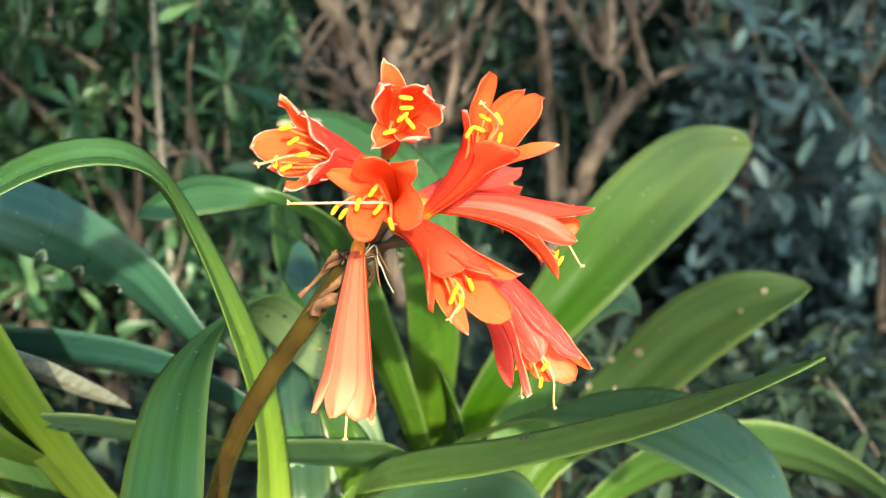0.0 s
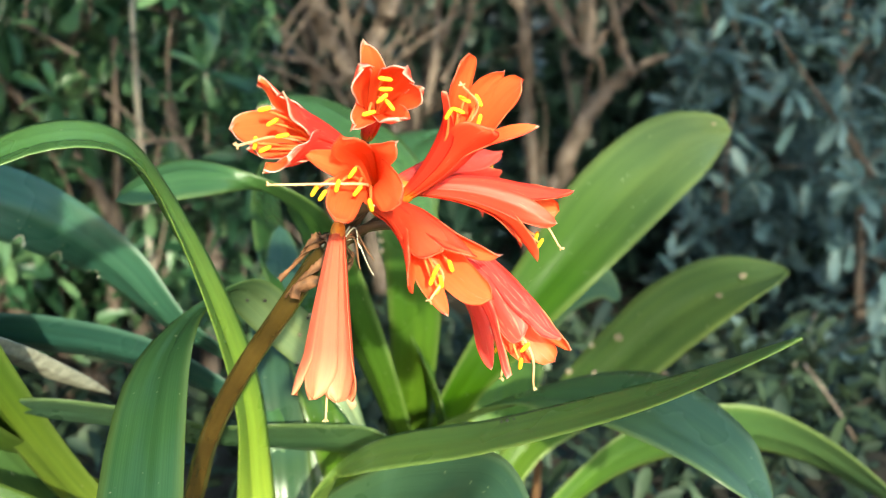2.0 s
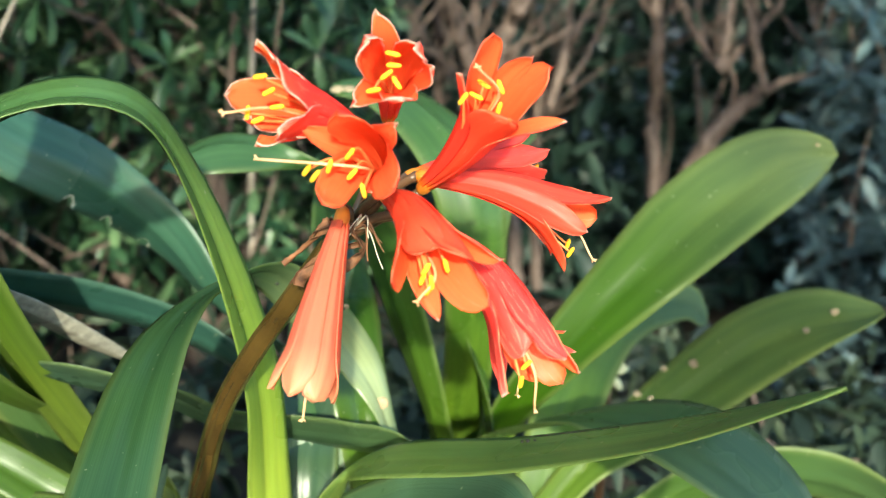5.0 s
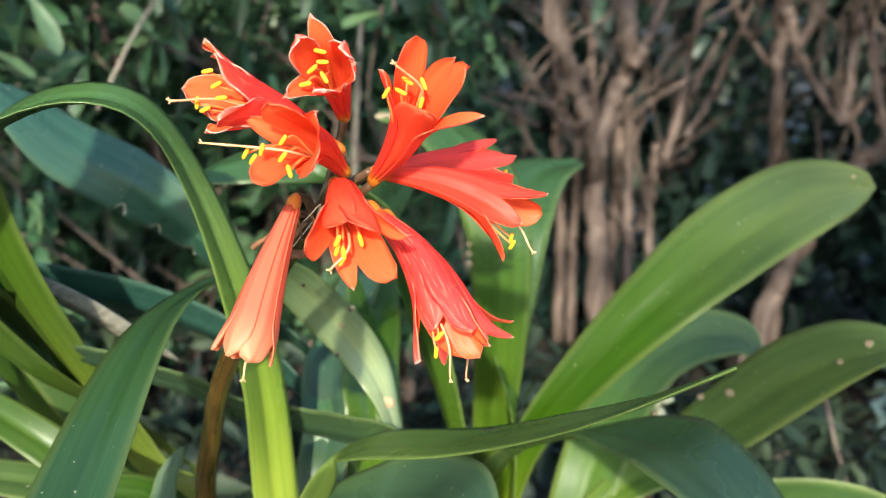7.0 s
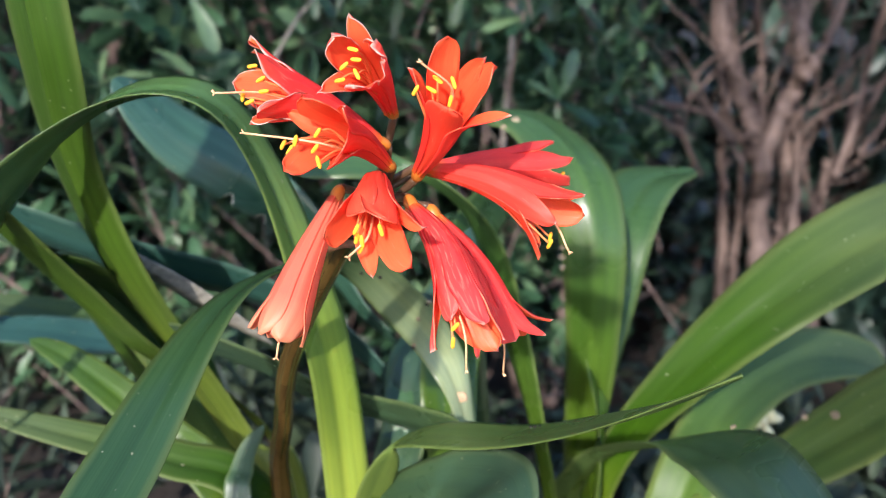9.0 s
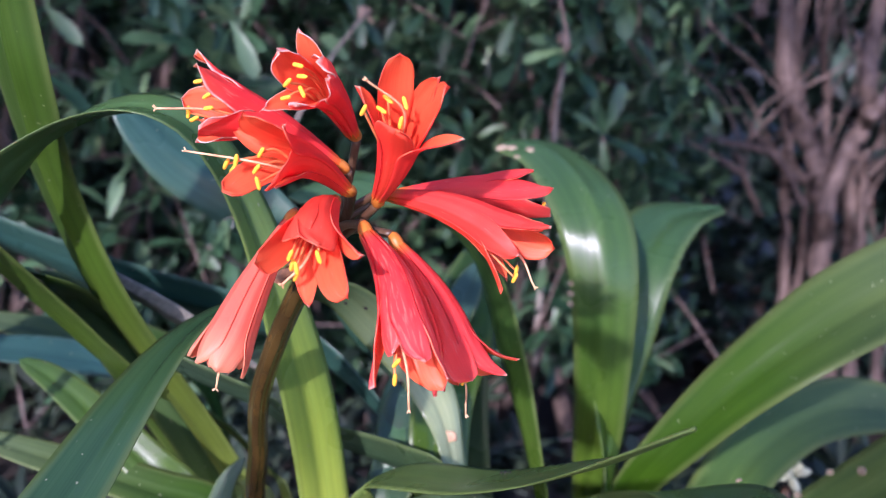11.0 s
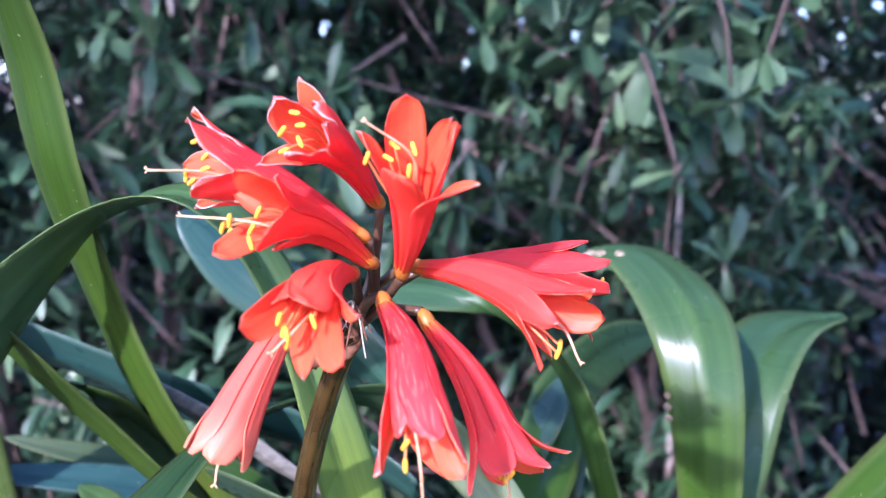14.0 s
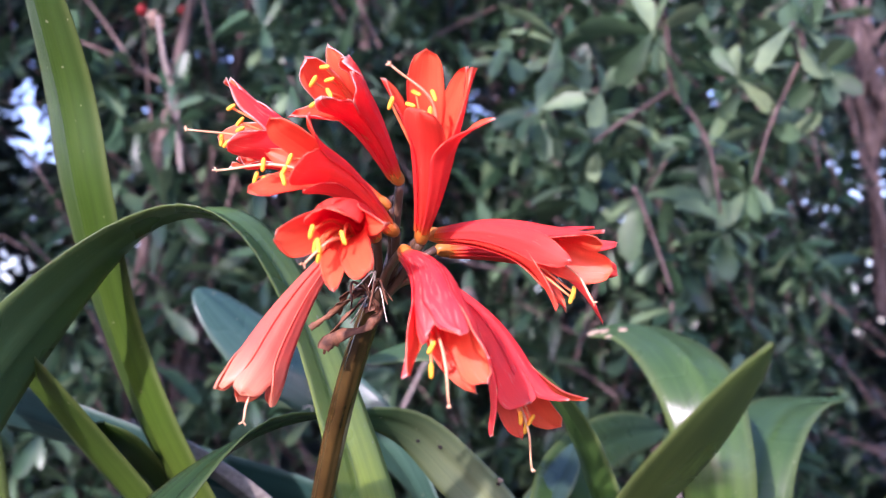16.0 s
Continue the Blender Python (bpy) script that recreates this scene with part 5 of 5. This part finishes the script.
def unseen_shade_tree():
    """Unseen tree, added behind the camera; its crown keeps low sun off the shrubs."""
    rng = np.random.default_rng(31)
    at = np.array([2.3, -2.0, -0.03])
    ob = thing("tree", tuple(at), "unseen spreading leafy tree added to shade the shrubs", "tree")
    trunk = [(2.3, -2.0, -0.03), (2.25, -1.98, 0.8), (2.1, -1.9, 1.6), (1.6, -1.8, 2.3)]
    part("trunk", mesh_of("trunk", *tube(trunk, [0.14, 0.11, 0.09, 0.06], 30, 12, 0.06), BARK), ob)
    for i in range(9):
        end = np.array([rng.uniform(-2.4, 2.6), rng.uniform(-2.0, -1.2), rng.uniform(1.9, 3.4)])
        start = np.array(trunk[2]) + rng.normal(size=3) * 0.05
        part("limb", mesh_of("limb", *tube([start, (start + end) / 2 + np.array([0, 0, 0.25]), end], [0.045, 0.03, 0.008], 16, 8, 0.08, i), BARK), ob)
    k = 5200
    p = np.stack([rng.uniform(-3.2, 3.4, k), rng.uniform(-2.1, -1.1, k), 1.62 + 2.2 * rng.random(k) ** 1.2], 1)
    p[:, 2] += 0.10 * np.sin(p[:, 0] * 3.1) + 0.06 * np.sin(p[:, 0] * 7.7 + 1)
    # crown thinned to the right and high up, to let sun patches through
    keep = np.array([noise.noise((x * 1.5, y * 1.5, z * 1.5)) > (0.27 if x > 1.0 else 0.25 if z > 2.5 else -0.04) for x, y, z in p])
    p = p[keep] + np.array([-0.2, 0.0, -0.13])
    v, f = leaf_cloud(p, rng.normal(size=(len(p), 3)), rng.uniform(0.10, 0.19, len(p)), 0.5, rng)
    part("crown", mesh_of("crown", v, f, SHRUB), ob, kind="stuff")


unseen_shade_tree()


def bare_stem(ob, knots, r):
    """One bare, twisted stem of the thicket, with its side twigs."""
    rng = np.random.default_rng(int(r * 1e4 + abs(knots[0][0]) * 1e3))
    n = 10 + 4 * len(knots)
    c = spline(knots, n)
    c[1:-1] += rng.normal(size=(n - 2, 3)) * r * 0.16
    name = "stem" if r > 0.009 else "branch"
    stem = part(name, mesh_of(name, *tube(c, [r * 1.15, r, r * 0.92, r * 0.7], n * 2, 10, 0.10, len(knots)), BARK), ob)
    for j in range(5 if r > 0.009 else 3):
        k = c[rng.integers(n // 3, n - 1)]
        w = unit(np.array([rng.normal() * 0.4, rng.normal() * 0.4, rng.uniform(0.5, 1.3)])) * rng.uniform(0.15, 0.6)
        rr = rng.uniform(0.0022, 0.0055)
        tw = [k, k + w * 0.35 + rng.normal(size=3) * 0.02, k + w * 0.7 + rng.normal(size=3) * 0.025, k + w]
        part("twig", mesh_of("twig", *tube(tw, [rr, rr * 0.8, rr * 0.6, 0.001], 12, 5), BARK), stem)


bare_shrub = thing("bare_shrub", (-0.12, 2.32, -0.52), "many-stemmed shrub with bare brown twisted stems", "shrub")
bare_stem(bare_shrub, [(-0.089, 2.290, -0.324), (-0.115, 2.320, -0.119), (-0.133, 2.350, 0.005), (-0.136, 2.290, 0.101), (-0.146, 2.320, 0.152), (-0.193, 2.350, 0.226), (-0.224, 2.290, 0.318), (-0.256, 2.320, 0.407), (-0.307, 2.437, 0.791), (-0.438, 2.574, 1.223)], 0.021)
bare_stem(bare_shrub, [(-0.129, 2.270, 0.089), (-0.113, 2.300, 0.206), (-0.089, 2.330, 0.260), (-0.080, 2.270, 0.345), (-0.091, 2.300, 0.418), (-0.099, 2.436, 0.805), (-0.182, 2.593, 1.239)], 0.017)
bare_stem(bare_shrub, [(-0.070, 2.260, 0.289), (-0.044, 2.290, 0.353), (-0.029, 2.320, 0.421), (0.049, 2.462, 0.805), (0.063, 2.627, 1.236)], 0.010)
bare_stem(bare_shrub, [(-0.143, 2.340, 0.157), (-0.163, 2.370, 0.250), (-0.178, 2.400, 0.344), (-0.183, 2.340, 0.411), (-0.167, 2.202, 0.768), (-0.223, 2.051, 1.171)], 0.008)
bare_stem(bare_shrub, [(-0.227, 2.210, 0.203), (-0.205, 2.240, 0.167), (-0.176, 2.270, 0.155), (-0.134, 2.210, 0.176)], 0.008)
bare_stem(bare_shrub, [(-0.074, 2.370, -0.350), (-0.088, 2.400, -0.138), (-0.094, 2.430, -0.008), (-0.093, 2.370, 0.107), (-0.100, 2.400, 0.227)], 0.011)
bare_stem(bare_shrub, [(-0.031, 2.320, -0.326), (-0.053, 2.350, -0.120), (-0.069, 2.380, 0.048), (-0.074, 2.320, 0.215)], 0.013)
bare_stem(bare_shrub, [(-0.165, 2.410, -0.378), (-0.183, 2.440, -0.160), (-0.188, 2.470, -0.081), (-0.185, 2.410, 0.048), (-0.191, 2.440, 0.155)], 0.010)
bare_stem(bare_shrub, [(-0.206, 2.490, -0.413), (-0.223, 2.520, -0.134), (-0.249, 2.550, 0.025), (-0.259, 2.490, 0.230), (-0.273, 2.520, 0.397), (-0.264, 2.604, 0.794), (-0.327, 2.704, 1.241)], 0.012)
bare_stem(bare_shrub, [(-0.388, 2.140, 0.234), (-0.323, 2.170, 0.222), (-0.265, 2.200, 0.215), (-0.200, 2.140, 0.198), (-0.152, 2.170, 0.120)], 0.006)
bare_stem(bare_shrub, [(-0.291, 2.170, 0.205), (-0.272, 2.200, 0.144), (-0.241, 2.230, 0.077)], 0.005)
bare_stem(bare_shrub, [(0.017, 2.440, -0.363), (-0.011, 2.470, -0.147), (-0.020, 2.500, -0.033), (-0.017, 2.440, 0.102)], 0.011)
bare_stem(bare_shrub, [(0.009, 2.390, 0.080), (0.028, 2.420, 0.194), (0.035, 2.450, 0.306), (0.052, 2.390, 0.423), (0.115, 2.313, 0.804), (0.111, 2.232, 1.233)], 0.008)
bare_stem(bare_shrub, [(0.043, 2.470, 0.120), (0.080, 2.500, 0.187), (0.114, 2.530, 0.288), (0.145, 2.470, 0.393), (0.241, 2.385, 0.767), (0.275, 2.295, 1.188)], 0.006)
bare_stem(bare_shrub, [(-0.037, 2.540, -0.118), (-0.034, 2.570, 0.015), (0.015, 2.600, 0.123), (0.050, 2.540, 0.222), (0.102, 2.570, 0.351)], 0.009)
bare_stem(bare_shrub, [(-0.315, 2.315, 0.463), (-0.317, 2.312, 0.552), (-0.320, 2.290, 0.751), (-0.333, 2.257, 0.915), (-0.352, 2.225, 1.024), (-0.350, 2.190, 1.138)], 0.014)
bare_stem(bare_shrub, [(-0.291, 2.273, 0.603), (-0.326, 2.247, 0.757), (-0.342, 2.223, 0.866), (-0.340, 2.207, 0.940)], 0.007)
bare_stem(bare_shrub, [(-0.296, 2.318, 0.808), (-0.317, 2.291, 0.919), (-0.318, 2.267, 1.016), (-0.299, 2.237, 1.129)], 0.010)
bare_stem(bare_shrub, [(-0.320, 2.290, 0.751), (-0.292, 2.278, 0.858), (-0.273, 2.259, 0.963)], 0.006)
bare_shrub_far = thing("bare_shrub", (0.30, 2.45, -0.52), "gnarled bare shrub with pale branches and a knotted trunk", "shrub")
bare_stem(bare_shrub_far, [(0.291, 2.530, -0.357), (0.258, 2.560, -0.053), (0.252, 2.590, 0.057), (0.238, 2.530, 0.179), (0.230, 2.560, 0.277), (0.223, 2.590, 0.374), (0.214, 2.530, 0.426), (0.213, 2.365, 0.768), (0.138, 2.183, 1.152)], 0.017)
bare_stem(bare_shrub_far, [(0.218, 2.330, 0.420), (0.247, 2.360, 0.345), (0.302, 2.390, 0.260), (0.350, 2.330, 0.201)], 0.010)
bare_stem(bare_shrub_far, [(0.348, 2.330, 0.198), (0.360, 2.360, 0.276), (0.361, 2.390, 0.366), (0.351, 2.330, 0.443), (0.354, 2.210, 0.809), (0.283, 2.079, 1.220)], 0.011)
bare_stem(bare_shrub_far, [(0.434, 2.380, 0.194), (0.417, 2.410, 0.291), (0.392, 2.440, 0.395), (0.382, 2.380, 0.443), (0.375, 2.207, 0.779), (0.294, 2.017, 1.158)], 0.008)
bare_stem(bare_shrub_far, [(0.113, 2.390, 0.426), (0.149, 2.420, 0.357), (0.204, 2.450, 0.294)], 0.006)
bare_stem(bare_shrub_far, [(0.246, 2.430, 0.295), (0.266, 2.460, 0.362), (0.288, 2.490, 0.432), (0.387, 2.627, 0.814), (0.425, 2.785, 1.244)], 0.009)
bare_stem(bare_shrub_far, [(0.326, 2.430, 0.254), (0.303, 2.460, 0.317), (0.303, 2.490, 0.386), (0.296, 2.430, 0.436), (0.299, 2.259, 0.775), (0.229, 2.072, 1.156)], 0.005)
bare_stem(bare_shrub_far, [(0.216, 2.380, -0.455), (0.266, 2.410, -0.233), (0.309, 2.440, -0.117), (0.340, 2.380, 0.005), (0.392, 2.410, 0.085), (0.462, 2.440, 0.144)], 0.022)
bare_stem(bare_shrub_far, [(0.449, 2.350, 0.159), (0.429, 2.380, 0.232), (0.396, 2.410, 0.335)], 0.008)
bare_stem(bare_shrub_far, [(0.453, 2.370, 0.155), (0.503, 2.400, 0.180), (0.584, 2.430, 0.196), (0.651, 2.370, 0.217)], 0.007)
bare_stem(bare_shrub_far, [(0.578, 2.370, 0.205), (0.563, 2.400, 0.246), (0.532, 2.430, 0.333)], 0.007)
bare_stem(bare_shrub_far, [(0.369, 2.410, 0.195), (0.421, 2.440, 0.258), (0.482, 2.470, 0.329)], 0.007)
bare_stem(bare_shrub_far, [(0.886, 2.020, -0.303), (0.845, 2.050, 0.058), (0.833, 2.080, 0.081), (0.788, 2.020, 0.196), (0.793, 2.050, 0.298), (0.806, 2.080, 0.364), (0.881, 2.223, 0.748), (0.891, 2.390, 1.180)], 0.009)
sapling = thing("sapling", (-1.009, 1.657, -0.400), "slender bare reddish-brown trunk in front of dark shrubs", "sapling")
bare_stem(sapling, [(-1.009, 1.657, -0.400), (-1.029, 1.657, 0.323), (-1.038, 1.628, 0.704), (-1.026, 1.593, 0.885), (-1.010, 1.554, 1.030), (-0.994, 1.518, 1.139)], 0.011)


def pale_shoot(name, knots, r, label):
    """An upright pale shoot that ends in a cluster of buds."""
    ob = thing(name, tuple(knots[0]), label, "shoot")
    part("stem", mesh_of("stem", *tube(knots, [r, r * 0.9, r * 0.7], 18, 8, 0.08), TWIG), ob)
    top = np.array(knots[-1])
    rng = np.random.default_rng(5)
    for _ in range(8):
        part("bud", mesh_of("bud", *ovoid(top + rng.normal(size=3) * 0.005, rng.normal(size=3) + np.array([0, 0, 1.5]), 0.012, 0.0022, 6, 6), BUD), ob)
    return ob


pale_shoot("pale_shoot", [(-0.372, 1.41, -0.02), (-0.370, 1.40, 0.25), (-0.365, 1.399, 0.443)], 0.0042, "upright pale woody shoot with a tuft of buds")
pale_shoot("pale_shoot", [(-0.515, 1.00, 0.34), (-0.488, 1.018, 0.405), (-0.474, 1.031, 0.437), (-0.453, 1.049, 0.472)], 0.0022, "thin pale shoot with pinkish buds")
pale_shoot("pale_shoot", [(-0.725, 0.885, 0.60), (-0.728, 0.877, 0.686), (-0.735, 0.867, 0.73), (-0.739, 0.859, 0.78)], 0.0035, "thin pale shoot with a bud tuft")


def bud_cluster():
    """A young umbel of pale buds on a short stalk."""
    at = np.array([0.082, 0.715, 0.227])
    ob = thing("bud_cluster", (0.075, 0.72, 0.0), "round cluster of pale cream buds on a stalk", "buds")
    part("stalk", mesh_of("stalk", *tube([(0.075, 0.72, -0.01), (0.085, 0.722, 0.11), at - np.array([0, 0, 0.01])], [0.004, 0.0035, 0.003], 16, 8), PEDICEL), ob)
    rng = np.random.default_rng(8)
    for i in range(16):
        w = unit(np.array([rng.normal(), rng.normal() - 0.3, rng.normal() * 0.8 + 0.4]))
        part("bud", mesh_of("bud", *ovoid(at + w * 0.008, w, 0.013, 0.0032, 7, 8), BERRY), ob)


bud_cluster()


def red_berries():
    ob = thing("berry_spray", (-0.80, 0.93, 0.0), "two red berries on a thin twig", "berries")
    for x, y, z in ((-0.831, 0.914, 0.818), (-0.79, 0.942, 0.816)):
        part("berry", mesh_of("berry", *ovoid((x, y, z), (0.1, 0, 1), 0.014, 0.007, 9, 12), RED_BERRY), ob)
        part("stem", mesh_of("stem", *tube([(-0.80, 0.93, 0.0), (-0.81, 0.93, 0.5), (x, y, z)], [0.003, 0.002, 0.001], 14, 6), BARK), ob)


red_berries()
